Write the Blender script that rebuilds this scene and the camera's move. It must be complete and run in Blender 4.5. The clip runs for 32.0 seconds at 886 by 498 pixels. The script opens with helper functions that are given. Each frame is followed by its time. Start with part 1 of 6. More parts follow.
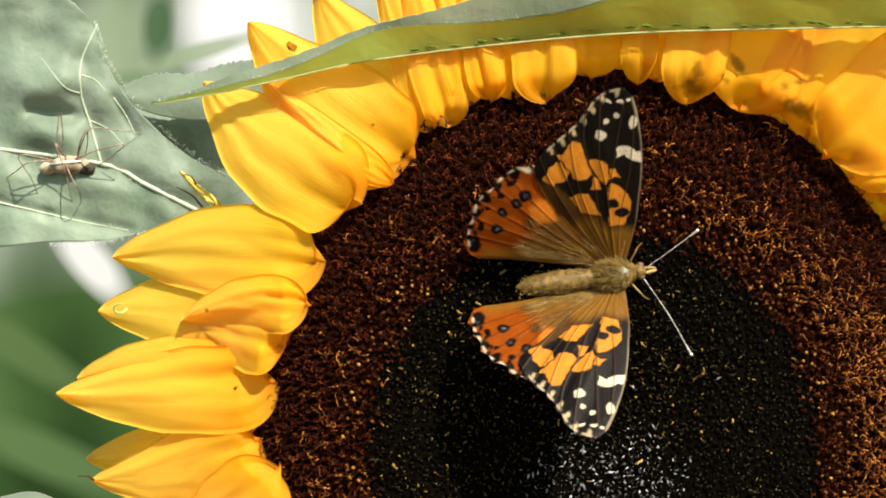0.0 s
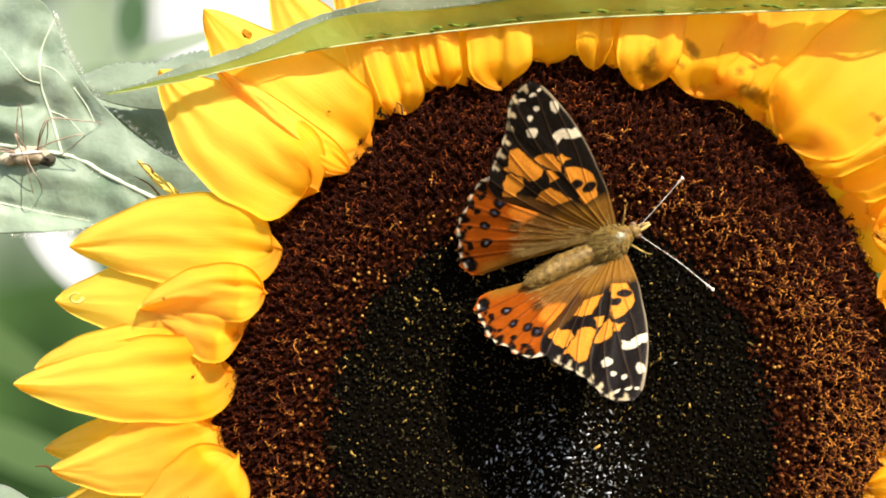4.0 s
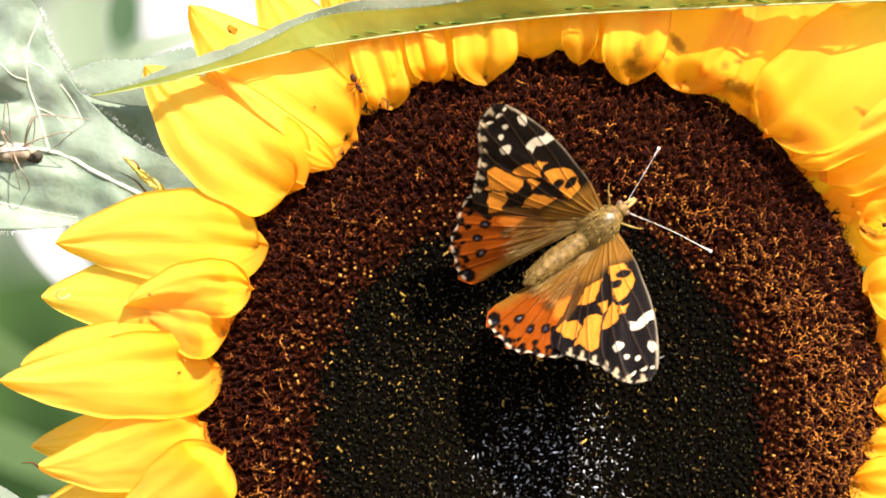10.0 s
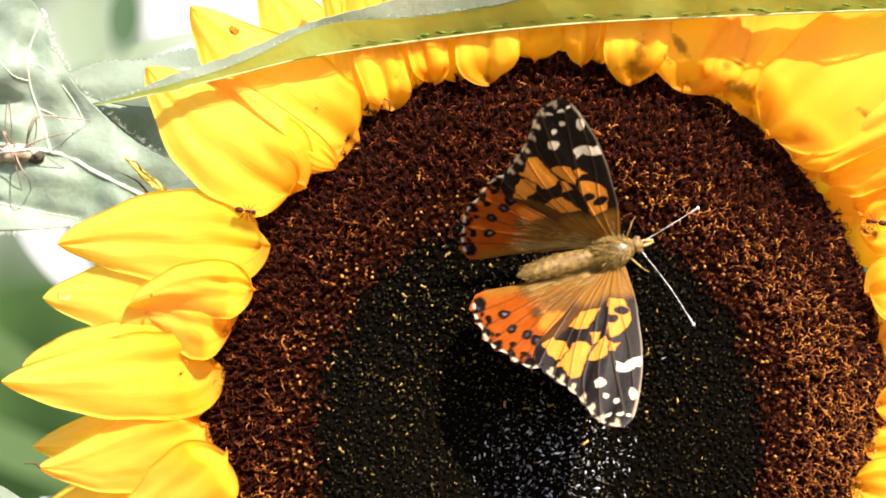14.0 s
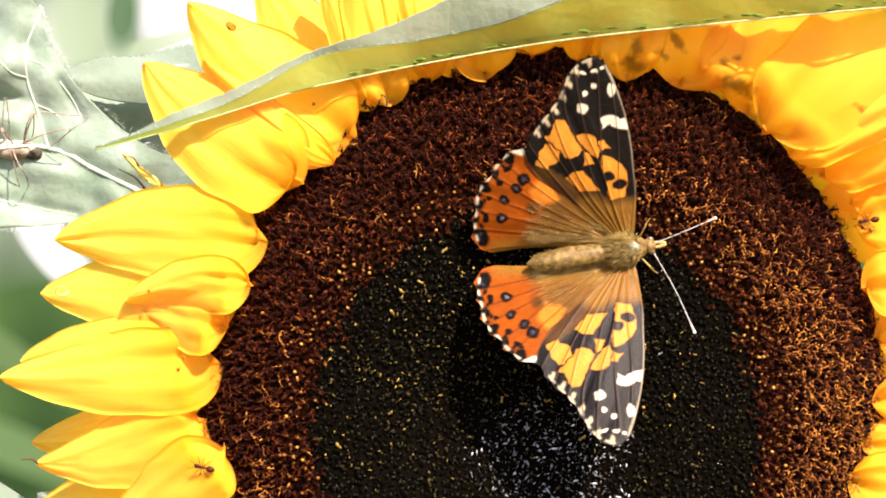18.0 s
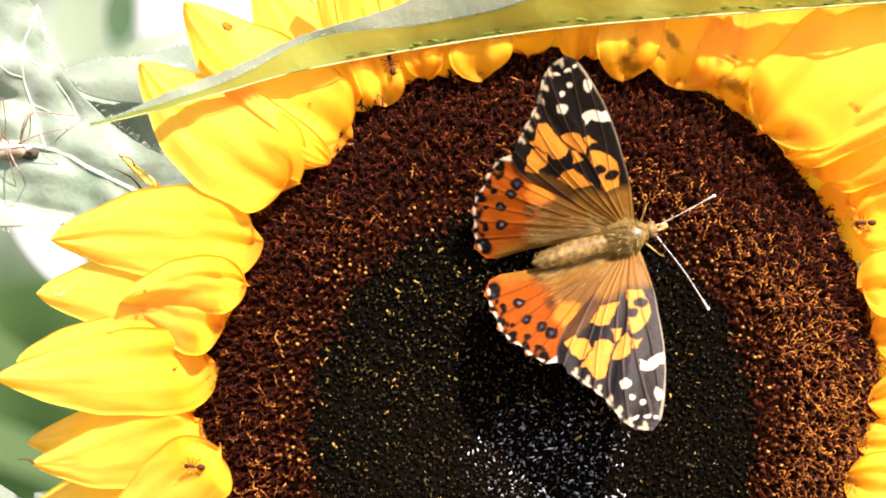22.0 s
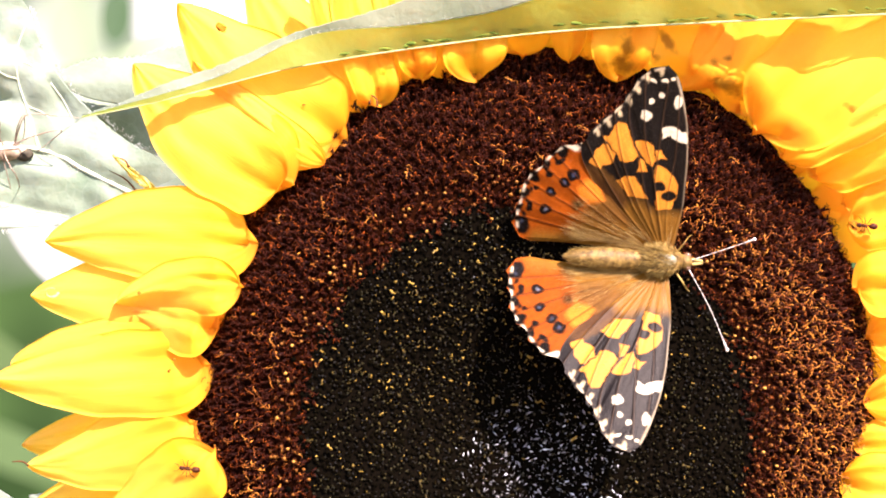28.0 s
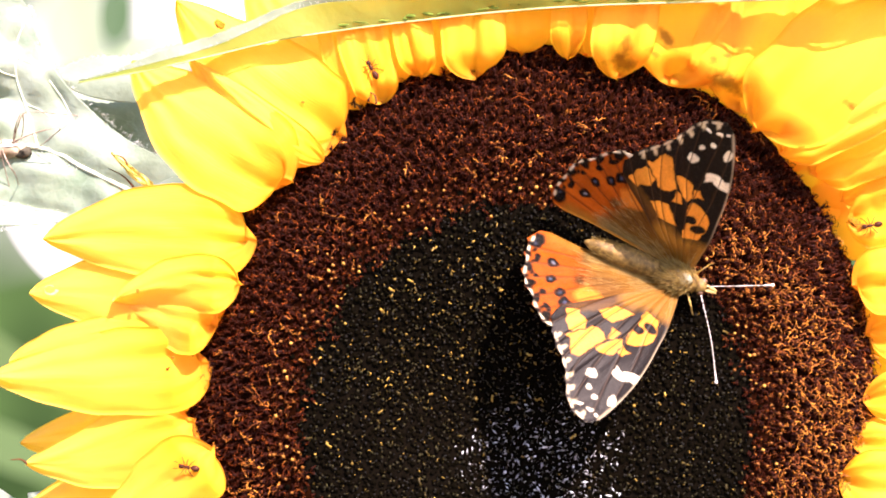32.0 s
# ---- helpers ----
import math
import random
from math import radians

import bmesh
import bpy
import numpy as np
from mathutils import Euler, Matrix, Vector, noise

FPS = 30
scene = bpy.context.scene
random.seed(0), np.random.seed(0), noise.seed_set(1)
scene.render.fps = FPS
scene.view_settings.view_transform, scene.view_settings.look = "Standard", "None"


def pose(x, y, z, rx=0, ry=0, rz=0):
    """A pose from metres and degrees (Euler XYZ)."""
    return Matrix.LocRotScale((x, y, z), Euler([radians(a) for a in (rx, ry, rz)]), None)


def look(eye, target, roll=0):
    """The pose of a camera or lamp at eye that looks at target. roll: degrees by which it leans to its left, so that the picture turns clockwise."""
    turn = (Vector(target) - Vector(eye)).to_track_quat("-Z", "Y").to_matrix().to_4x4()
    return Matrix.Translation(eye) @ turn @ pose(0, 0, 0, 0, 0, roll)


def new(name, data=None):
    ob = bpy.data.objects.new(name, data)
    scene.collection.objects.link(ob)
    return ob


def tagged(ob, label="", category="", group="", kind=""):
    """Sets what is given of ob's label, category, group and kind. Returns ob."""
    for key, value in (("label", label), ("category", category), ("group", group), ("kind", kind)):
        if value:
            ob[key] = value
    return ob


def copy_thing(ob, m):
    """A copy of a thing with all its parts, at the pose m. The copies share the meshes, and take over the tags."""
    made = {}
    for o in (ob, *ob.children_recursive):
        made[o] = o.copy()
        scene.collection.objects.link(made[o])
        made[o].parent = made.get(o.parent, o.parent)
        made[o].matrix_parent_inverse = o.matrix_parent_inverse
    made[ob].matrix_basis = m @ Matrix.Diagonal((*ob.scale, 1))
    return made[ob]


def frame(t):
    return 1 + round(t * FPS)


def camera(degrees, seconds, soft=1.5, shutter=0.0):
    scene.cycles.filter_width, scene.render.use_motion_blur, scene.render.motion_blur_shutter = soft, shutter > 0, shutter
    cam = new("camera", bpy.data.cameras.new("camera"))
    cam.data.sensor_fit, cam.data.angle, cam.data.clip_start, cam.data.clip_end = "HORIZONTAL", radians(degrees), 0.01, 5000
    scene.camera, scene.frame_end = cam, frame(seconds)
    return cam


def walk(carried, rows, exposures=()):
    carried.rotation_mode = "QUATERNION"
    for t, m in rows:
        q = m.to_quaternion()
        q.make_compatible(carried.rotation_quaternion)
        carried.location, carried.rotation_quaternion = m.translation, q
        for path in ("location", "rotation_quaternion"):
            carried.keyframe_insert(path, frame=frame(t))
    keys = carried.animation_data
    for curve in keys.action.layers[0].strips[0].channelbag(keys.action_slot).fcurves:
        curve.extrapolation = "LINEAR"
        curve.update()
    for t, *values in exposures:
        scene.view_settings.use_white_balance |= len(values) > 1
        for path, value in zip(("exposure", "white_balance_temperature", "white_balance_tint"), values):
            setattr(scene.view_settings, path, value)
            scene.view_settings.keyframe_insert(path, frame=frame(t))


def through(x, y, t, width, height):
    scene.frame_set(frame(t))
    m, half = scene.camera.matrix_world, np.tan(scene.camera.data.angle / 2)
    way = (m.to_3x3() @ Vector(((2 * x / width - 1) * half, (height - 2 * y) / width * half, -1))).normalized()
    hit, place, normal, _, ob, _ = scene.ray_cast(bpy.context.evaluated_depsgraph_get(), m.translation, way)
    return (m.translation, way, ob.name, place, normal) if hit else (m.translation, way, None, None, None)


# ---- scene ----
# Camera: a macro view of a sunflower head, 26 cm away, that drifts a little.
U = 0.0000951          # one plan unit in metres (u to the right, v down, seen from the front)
D = 0.26               # from the camera to the flower's plane, y = 0
GROUND = -1.45
cam = camera(32.0, 32.0, soft=1.9)


def plan(u, v, y=0.0):
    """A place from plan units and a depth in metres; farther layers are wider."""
    k = U * (1 + y / D)
    return Vector(((u - 784) * k, y, (441 - v) * k))


def held(du, dv, roll=0.0, zoom=1.0):
    """Camera pose for a drift of the view by du, dv plan units: half sliding, half turning."""
    eye = Vector((-du / 2 * U, -D / zoom, dv / 2 * U))
    way = Vector((-du / 2 * U / D, 1, dv / 2 * U / D))
    return look(eye, eye + way, roll)


walk(cam, [
    (0, held(96.3, 30.9, 0.54, 0.9997)),
    (0.5, held(92.4, 34.0, 0.53, 0.9990)),
    (1, held(81.1, 31.5, 0.42, 0.9996)),
    (1.5, held(61.0, 27.6, 0.32, 0.9991)),
    (2, held(42.5, 20.1, 0.27, 0.9999)),
    (2.5, held(33.6, 14.8, 0.19, 0.9999)),
    (3, held(24.5, 10.8, 0.15, 0.9997)),
    (3.5, held(22.0, 9.0, 0.18, 1.0003)),
    (5.5, held(7.6, 5.7, 0.05, 0.9995)),
    (6, held(-1.6, 3.4, 0.02, 0.9999)),
    (6.5, held(2.9, 3.0, 0.02, 1.0002)),
    (7, held(-6.1, 2.7, -0.03, 1.0003)),
    (7.5, held(0.8, 1.2, 0.02, 0.9988)),
    (8, held(1.3, 1.7, 0.00, 0.9998)),
    (8.5, held(-0.5, 1.5, -0.00, 1.0009)),
    (9, held(0.0, 0.0, -0.00, 1.0000)),
    (9.5, held(-4.5, 0.0, -0.00, 0.9998)),
    (10, held(-3.1, -0.0, 0.00, 1.0000)),
    (10.5, held(-4.0, 1.7, 0.01, 1.0008)),
    (11, held(-3.1, 1.7, 0.00, 0.9998)),
    (11.5, held(-1.4, 1.7, 0.00, 1.0001)),
    (12, held(-3.3, 1.6, -0.00, 1.0005)),
    (12.5, held(-2.7, 0.9, -0.01, 0.9992)),
    (13, held(-3.1, 1.5, -0.01, 1.0001)),
    (13.5, held(-1.4, 1.3, -0.04, 1.0000)),
    (14, held(0.0, 1.5, -0.00, 1.0000)),
    (14.5, held(-4.8, -1.4, -0.01, 1.0001)),
    (16.5, held(-6.0, -1.5, -0.02, 0.9998)),
    (17, held(0.3, -1.4, 0.03, 1.0002)),
    (17.5, held(5.7, -6.4, 0.02, 0.9979)),
    (18, held(-5.0, -6.1, -0.02, 0.9991)),
    (18.5, held(3.9, -6.1, 0.07, 0.9983)),
    (19, held(-2.3, -4.5, 0.05, 0.9980)),
    (19.5, held(-5.5, -3.6, 0.05, 0.9987)),
    (20, held(1.5, -6.4, 0.00, 0.9983)),
    (20.5, held(-8.2, -6.5, -0.10, 0.9991)),
    (21, held(3.4, -8.9, 0.06, 0.9975)),
    (21.5, held(-4.6, -4.6, -0.00, 1.0000)),
    (22, held(-11.8, -6.2, -0.03, 0.9988)),
    (22.5, held(0.9, -6.2, 0.01, 0.9995)),
    (23, held(-15.9, -2.0, -0.11, 1.0009)),
    (23.5, held(2.5, -9.0, 0.05, 0.9985)),
    (24, held(-13.8, -5.5, -0.06, 1.0007)),
    (24.5, held(-6.6, -7.9, -0.03, 0.9997)),
    (25, held(-7.9, -6.5, -0.05, 0.9999)),
    (25.5, held(-8.7, -7.0, -0.09, 0.9998)),
    (27.5, held(-16.7, -4.9, -0.10, 1.0004)),
    (28, held(-21.1, -4.5, -0.14, 1.0003)),
    (28.5, held(-20.5, -6.9, -0.16, 1.0007)),
    (29, held(-27.7, -8.4, -0.17, 1.0000)),
    (29.5, held(-14.7, -5.2, -0.05, 1.0016)),
    (30, held(-30.4, -5.8, -0.12, 1.0006)),
    (30.5, held(-22.2, -7.3, -0.14, 1.0006)),
    (31, held(-25.6, -5.4, -0.13, 1.0020)),
    (31.5, held(-28.2, -9.9, -0.17, 0.9992)),
    (32, held(-22.7, -8.8, -0.15, 1.0019)),
], exposures=[(0, 0.98, 6500, 8), (3, 1.25, 6500, 10), (6, 1.58, 6450, 15), (14, 1.75, 6400, 20), (20, 1.85, 6400, 24), (32, 2.27, 6350, 37)])

# Light: sun high above the flower, a little in front and to the right, clear sky.
SUN = Vector((0.55, -1.0, 1.12)).normalized()
world = bpy.data.worlds.new("sky")
scene.world = world
world.use_nodes = True
wn = world.node_tree
sky = wn.nodes.new("ShaderNodeTexSky")
sky.sky_type, sky.sun_disc = "NISHITA", False
sky.sun_elevation, sky.sun_rotation = math.asin(SUN.z), math.atan2(SUN.x, SUN.y)
wn.nodes["Background"].inputs[1].default_value = 0.125
wn.links.new(sky.outputs[0], wn.nodes["Background"].inputs[0])
sun = new("sun", bpy.data.lights.new("sun", "SUN"))
sun.data.energy, sun.data.angle, sun.data.color = 5.0, radians(0.5), (1.0, 0.92, 0.80)
sun.matrix_world = look(SUN, (0, 0, 0))


# ---- materials ----
def material(name, rough=0.6, spec=0.4):
    m = bpy.data.materials.new(name)
    m.use_nodes = True
    n = m.node_tree.nodes
    b = n["Principled BSDF"]
    b.inputs["Roughness"].default_value = rough
    b.inputs["Specular IOR Level"].default_value = spec
    return m, m.node_tree, n, b


def node(tree, kind, **inputs):
    nd = tree.nodes.new("ShaderNode" + kind)
    for k, v in inputs.items():
        key = k.replace("_", " ")
        if hasattr(v, "is_output"):
            tree.links.new(v, nd.inputs[key])
        else:
            nd.inputs[key].default_value = v
    return nd


def ramp(tree, fac, stops):
    r = tree.nodes.new("ShaderNodeValToRGB")
    e = r.color_ramp.elements
    while len(e) < len(stops):
        e.new(0.5)
    for i, (p, c) in enumerate(stops):
        e[i].position, e[i].color = p, (*c, 1)
    tree.links.new(fac, r.inputs[0])
    return r.outputs[0]


def mixed(tree, fac, a, b, blend="MIX"):
    m = tree.nodes.new("ShaderNodeMix")
    m.data_type, m.blend_type = "RGBA", blend
    for sock, v in ((m.inputs[0], fac), (m.inputs[6], a), (m.inputs[7], b)):
        if hasattr(v, "is_output"):
            tree.links.new(v, sock)
        elif isinstance(v, tuple):
            sock.default_value = (*v, 1)
        else:
            sock.default_value = v
    return m.outputs[2]


def bump(tree, bsdf, height, strength, dist):
    b = node(tree, "Bump", Height=height, Strength=strength, Distance=dist)
    tree.links.new(b.outputs[0], bsdf.inputs["Normal"])


def coords(tree, scale=(1, 1, 1), out="Object"):
    tc = tree.nodes.new("ShaderNodeTexCoord")
    mp = tree.nodes.new("ShaderNodeMapping")
    mp.inputs["Scale"].default_value = scale
    tree.links.new(tc.outputs[out], mp.inputs[0])
    return mp.outputs[0]


def noise_of(tree, vec, scale, detail=3.0, out=0):
    n = node(tree, "TexNoise", Scale=scale, Detail=detail, Vector=vec)
    return n.outputs[out]


def through_light(t, bsdf, colour, share):
    """Let part of the light come through a thin blade."""
    tr = t.nodes.new("ShaderNodeBsdfTranslucent")
    if isinstance(colour, tuple):
        tr.inputs[0].default_value = (*colour, 1)
    else:
        t.links.new(colour, tr.inputs[0])
    mx = t.nodes.new("ShaderNodeMixShader")
    mx.inputs[0].default_value = share
    t.links.new(bsdf.outputs[0], mx.inputs[1])
    t.links.new(tr.outputs[0], mx.inputs[2])
    t.links.new(mx.outputs[0], t.nodes["Material Output"].inputs[0])


def soft_spot(t, value):
    """Strength of a stain from its ragged distance: strong inside, fading out."""
    mr = t.nodes.new("ShaderNodeMapRange")
    mr.inputs["From Min"].default_value, mr.inputs["From Max"].default_value = 2.35, 1.5
    mr.inputs["To Min"].default_value, mr.inputs["To Max"].default_value = 0.0, 0.72
    t.links.new(value, mr.inputs["Value"])
    return mr.outputs[0]


def petal_material(name, stain):
    m, t, n, b = material(name, 0.55, 0.18)
    uv = t.nodes.new("ShaderNodeUVMap")
    uv.uv_map = "along"
    sep = node(t, "SeparateXYZ", Vector=uv.outputs[0])
    # the darker orange root paints in the shade of the folded inner end
    base = ramp(t, sep.outputs[0], [(0.0, (0.62, 0.19, 0.001)), (0.05, (0.80, 0.33, 0.004)), (0.16, (0.93, 0.47, 0.012)), (0.40, (0.95, 0.57, 0.050)), (1.0, (0.96, 0.63, 0.095))])
    mp = t.nodes.new("ShaderNodeMapping")
    mp.inputs["Scale"].default_value = (2.0, 26.0, 1.0)
    t.links.new(uv.outputs[0], mp.inputs[0])
    streak = noise_of(t, mp.outputs[0], 3.0, 4.0)
    col = mixed(t, ramp(t, streak, [(0.35, (0, 0, 0)), (0.7, (0.35, 0.35, 0.35))]), base, (0.90, 0.50, 0.020))
    blot = noise_of(t, coords(t), 160.0, 2.0)
    col = mixed(t, ramp(t, blot, [(0.45, (0, 0, 0)), (0.75, (0.25, 0.25, 0.25))]), col, (0.96, 0.64, 0.07))
    glow = (0.98, 0.56, 0.006)
    if stain:
        where = t.nodes.new("ShaderNodeNewGeometry").outputs["Position"]
        rough_edge = noise_of(t, where, 520.0, 4.0)
        for u, v, ru, rv, turn in ((1128, 92, 13, 26, 10), (1124, 122, 26, 17, 20), (1178, 106, 16, 8, 40), (1206, 82, 24, 9, 50), (1282, 117, 13, 9, 0), (1308, 112, 11, 7, 0), (1312, 158, 36, 13, 25), (1516, 206, 20, 7, 35), (1050, 76, 7, 28, 0), (1540, 404, 14, 8, 20), (1556, 412, 8, 8, 0)):
            mp = t.nodes.new("ShaderNodeMapping")
            mp.vector_type = "TEXTURE"
            mp.inputs["Location"].default_value = plan(u, v, -0.008)
            mp.inputs["Rotation"].default_value = (0, radians(turn), 0)
            mp.inputs["Scale"].default_value = (ru * U, 1.0, rv * U)
            t.links.new(where, mp.inputs[0])
            far = node(t, "VectorMath", Vector=mp.outputs[0])
            far.operation = "LENGTH"
            edge = t.nodes.new("ShaderNodeMath")
            edge.operation = "MULTIPLY_ADD"
            edge.inputs[1].default_value = 2.4
            t.links.new(rough_edge, edge.inputs[0])
            t.links.new(far.outputs["Value"], edge.inputs[2])
            spot = soft_spot(t, edge.outputs[0])
            col = mixed(t, spot, col, (0.17, 0.065, 0.003))
            glow = mixed(t, spot, glow, (0.17, 0.065, 0.003))
    specks = noise_of(t, coords(t), 900.0, 1.0)
    col = mixed(t, ramp(t, specks, [(0.80, (0, 0, 0)), (0.83, (0.6, 0.6, 0.6))]), col, (0.22, 0.09, 0.01))
    t.links.new(col, b.inputs["Base Color"])
    bump(t, b, streak, 0.45, 0.0003)
    through_light(t, b, glow, 0.60)
    return m


def leaf_material(name, main, pale, share=0.3, hairy=True, through=None):
    m, t, n, b = material(name, 0.55, 0.35)
    v = coords(t)
    big = noise_of(t, v, 70.0, 4.0)
    fine = noise_of(t, v, 900.0, 3.0)
    col = mixed(t, ramp(t, big, [(0.35, (0, 0, 0)), (0.7, (1, 1, 1))]), main, pale)
    net = node(t, "TexVoronoi", Vector=v, Scale=330.0)
    net.feature = "DISTANCE_TO_EDGE"
    col = mixed(t, ramp(t, net.outputs["Distance"], [(0.0, (0.22, 0.22, 0.22)), (0.10, (0, 0, 0))]), col, pale)
    bloom = noise_of(t, v, 26.0, 5.0)
    col = mixed(t, ramp(t, bloom, [(0.5, (0, 0, 0)), (0.72, (0.6, 0.6, 0.6))]), col, tuple(min(0.6, c * 1.5) for c in pale))
    t.links.new(col, b.inputs["Base Color"])
    bump(t, b, mixed(t, 0.5, fine, net.outputs["Distance"]), 0.5, 0.0006)
    if hairy:
        b.inputs["Sheen Weight"].default_value = 0.35
        b.inputs["Sheen Roughness"].default_value = 0.5
    through_light(t, b, through if through else col, share)
    return m


def speckled(name, dark, light, scale, rough, spec=0.4, island=0.0, tint=(0, 0, 0), rare=0.0):
    m, t, n, b = material(name, rough, spec)
    v = coords(t)
    a = noise_of(t, v, scale, 4.0)
    col = mixed(t, ramp(t, a, [(0.35, (0, 0, 0)), (0.68, (1, 1, 1))]), dark, light)
    if island:
        geo = t.nodes.new("ShaderNodeNewGeometry")
        info = t.nodes.new("ShaderNodeObjectInfo")
        add = t.nodes.new("ShaderNodeMath")
        add.operation = "ADD"
        t.links.new(geo.outputs["Random Per Island"], add.inputs[0])
        t.links.new(info.outputs["Random"], add.inputs[1])
        fr = t.nodes.new("ShaderNodeMath")
        fr.operation = "FRACT"
        t.links.new(add.outputs[0], fr.inputs[0])
        col = mixed(t, ramp(t, fr.outputs[0], [(rare, (0, 0, 0)), (1.0, (island, island, island))]), col, tint)
    t.links.new(col, b.inputs["Base Color"])
    bump(t, b, noise_of(t, v, scale * 6, 3.0), 0.3, 0.0001)
    return m


PETAL = petal_material("petal_yellow", False)
PETAL_STAINED = petal_material("petal_yellow_stained", True)
LEAF_GREY = leaf_material("leaf_grey_green", (0.10, 0.15, 0.088), (0.20, 0.25, 0.175), 0.2)
LEAF_TOP = leaf_material("leaf_mint", (0.13, 0.175, 0.105), (0.21, 0.26, 0.18), 0.4)
LEAF_UNDER = leaf_material("leaf_olive", (0.125, 0.175, 0.026), (0.19, 0.245, 0.050), 0.52, False, (0.48, 0.60, 0.09))
LEAF_RIB = speckled("leaf_rib", (0.30, 0.35, 0.24), (0.42, 0.47, 0.34), 500, 0.6)
LEAF_EDGE = speckled("leaf_margin", (0.26, 0.27, 0.09), (0.38, 0.38, 0.16), 500, 0.6)
LEAF_TOOTH_SHADE = speckled("leaf_tooth_shade", (0.055, 0.085, 0.010), (0.11, 0.15, 0.020), 900, 0.8, 0.05)
LEAF_HAIR = speckled("leaf_hair", (0.55, 0.58, 0.48), (0.7, 0.72, 0.62), 500, 0.6)
BRACT = speckled("bract_yellow_green", (0.40, 0.36, 0.06), (0.62, 0.50, 0.10), 300, 0.6)
STALK = speckled("stalk_green", (0.10, 0.16, 0.04), (0.20, 0.26, 0.08), 120, 0.6)
DISC = speckled("disc_dark", (0.0050, 0.0013, 0.0005), (0.0095, 0.0026, 0.0009), 500, 0.9, 0.0)
DISC_MID = speckled("disc_middle_black", (0.0020, 0.0015, 0.0010), (0.0036, 0.0026, 0.0015), 2200, 0.9, 0.0)
FLORET = speckled("floret_maroon", (0.0055, 0.0010, 0.0003), (0.014, 0.0025, 0.0007), 900, 0.6, 0.06, 0.6, (0.030, 0.0055, 0.0011))
STIGMA = speckled("stigma_maroon", (0.016, 0.0022, 0.0004), (0.044, 0.0062, 0.0008), 1300, 0.55, 0.08, 0.9, (0.25, 0.052, 0.005), 0.64)
STIGMA_GOLD = speckled("stigma_gold", (0.070, 0.014, 0.0016), (0.21, 0.056, 0.0050), 1300, 0.5, 0.15, 1.0, (0.50, 0.19, 0.020), 0.45)
POLLEN = speckled("pollen_gold", (0.075, 0.022, 0.003), (0.20, 0.075, 0.009), 900, 0.5, 0.15, 0.7, (0.46, 0.24, 0.04), 0.5)
BUD = speckled("bud_black_olive", (0.0013, 0.0010, 0.0007), (0.0022, 0.0017, 0.0010), 2200, 0.9, 0.0, 0.6, (0.0024, 0.0018, 0.0007))
# near-white colour stands in for the glints off shiny bud scales
GLINT_FLAKE = speckled("bud_scale_glint", (0.06, 0.06, 0.06), (0.32, 0.32, 0.32), 1500, 0.3, 0.5, 1.0, (0.90, 0.90, 0.90), 0.5)
SCALE = speckled("bud_scale_dull", (0.0012, 0.0009, 0.0005), (0.0045, 0.0034, 0.0013), 2200, 0.5, 0.12, 0.8, (0.030, 0.025, 0.006), 0.5)
BUD_TIP = speckled("bud_tip_olive_gold", (0.012, 0.009, 0.0018), (0.050, 0.034, 0.0055), 1300, 0.5, 0.15, 1.0, (0.36, 0.22, 0.035), 0.6)
BODY = speckled("insect_tan", (0.062, 0.034, 0.006), (0.185, 0.112, 0.024), 1300, 0.6, 0.25)
FUR = speckled("fur_gold_brown", (0.085, 0.045, 0.007), (0.21, 0.125, 0.022), 600, 0.5, 0.2, 0.7, (0.42, 0.29, 0.08), 0.3)
FUR_PALE = speckled("fur_pale_gold", (0.13, 0.064, 0.010), (0.27, 0.150, 0.030), 600, 0.5, 0.2, 0.8, (0.52, 0.35, 0.11), 0.3)
PATCH = speckled("thorax_grey_green", (0.10, 0.09, 0.045), (0.26, 0.24, 0.15), 1500, 0.4, 0.4)
EYE = speckled("eye_brown", (0.10, 0.05, 0.025), (0.20, 0.11, 0.06), 900, 0.25, 0.6)
PALE = speckled("antenna_pale", (0.55, 0.50, 0.42), (0.78, 0.74, 0.66), 2500, 0.5)
ANTENNA = speckled("antenna_ringed", (0.16, 0.12, 0.09), (0.62, 0.57, 0.50), 1500, 0.4)
ANT = speckled("ant_dark_brown", (0.020, 0.006, 0.003), (0.075, 0.020, 0.006), 900, 0.45, 0.08)
SPIDER = speckled("harvestman_tan", (0.17, 0.13, 0.075), (0.48, 0.40, 0.27), 300, 0.7)
SPIDER_LEG = speckled("harvestman_leg", (0.16, 0.10, 0.06), (0.34, 0.25, 0.18), 700, 0.6)
REAR = speckled("harvestman_dark", (0.02, 0.018, 0.012), (0.08, 0.07, 0.045), 500, 0.8, 0.1)
STAIN = speckled("petal_stain", (0.14, 0.055, 0.005), (0.34, 0.14, 0.010), 1500, 0.9, 0.0)
BRISTLE = speckled("bristle_dark", (0.03, 0.012, 0.005), (0.10, 0.04, 0.012), 900, 0.7, 0.08)

m, t, n, b = material("wing_scales", 0.40, 0.5)
attr = t.nodes.new("ShaderNodeAttribute")
attr.attribute_name = "pattern"
grain = noise_of(t, coords(t, (1, 3, 1)), 2600.0, 3.0)
blotch = noise_of(t, coords(t), 420.0, 3.0)
col = mixed(t, 0.6, attr.outputs[0], ramp(t, grain, [(0.3, (0.45, 0.45, 0.45)), (0.7, (1, 1, 1))]), "MULTIPLY")
col = mixed(t, 0.30, col, ramp(t, blotch, [(0.3, (0.6, 0.55, 0.5)), (0.7, (1, 1, 1))]), "MULTIPLY")
dust = noise_of(t, coords(t, (1, 2, 1)), 5200.0, 2.0)
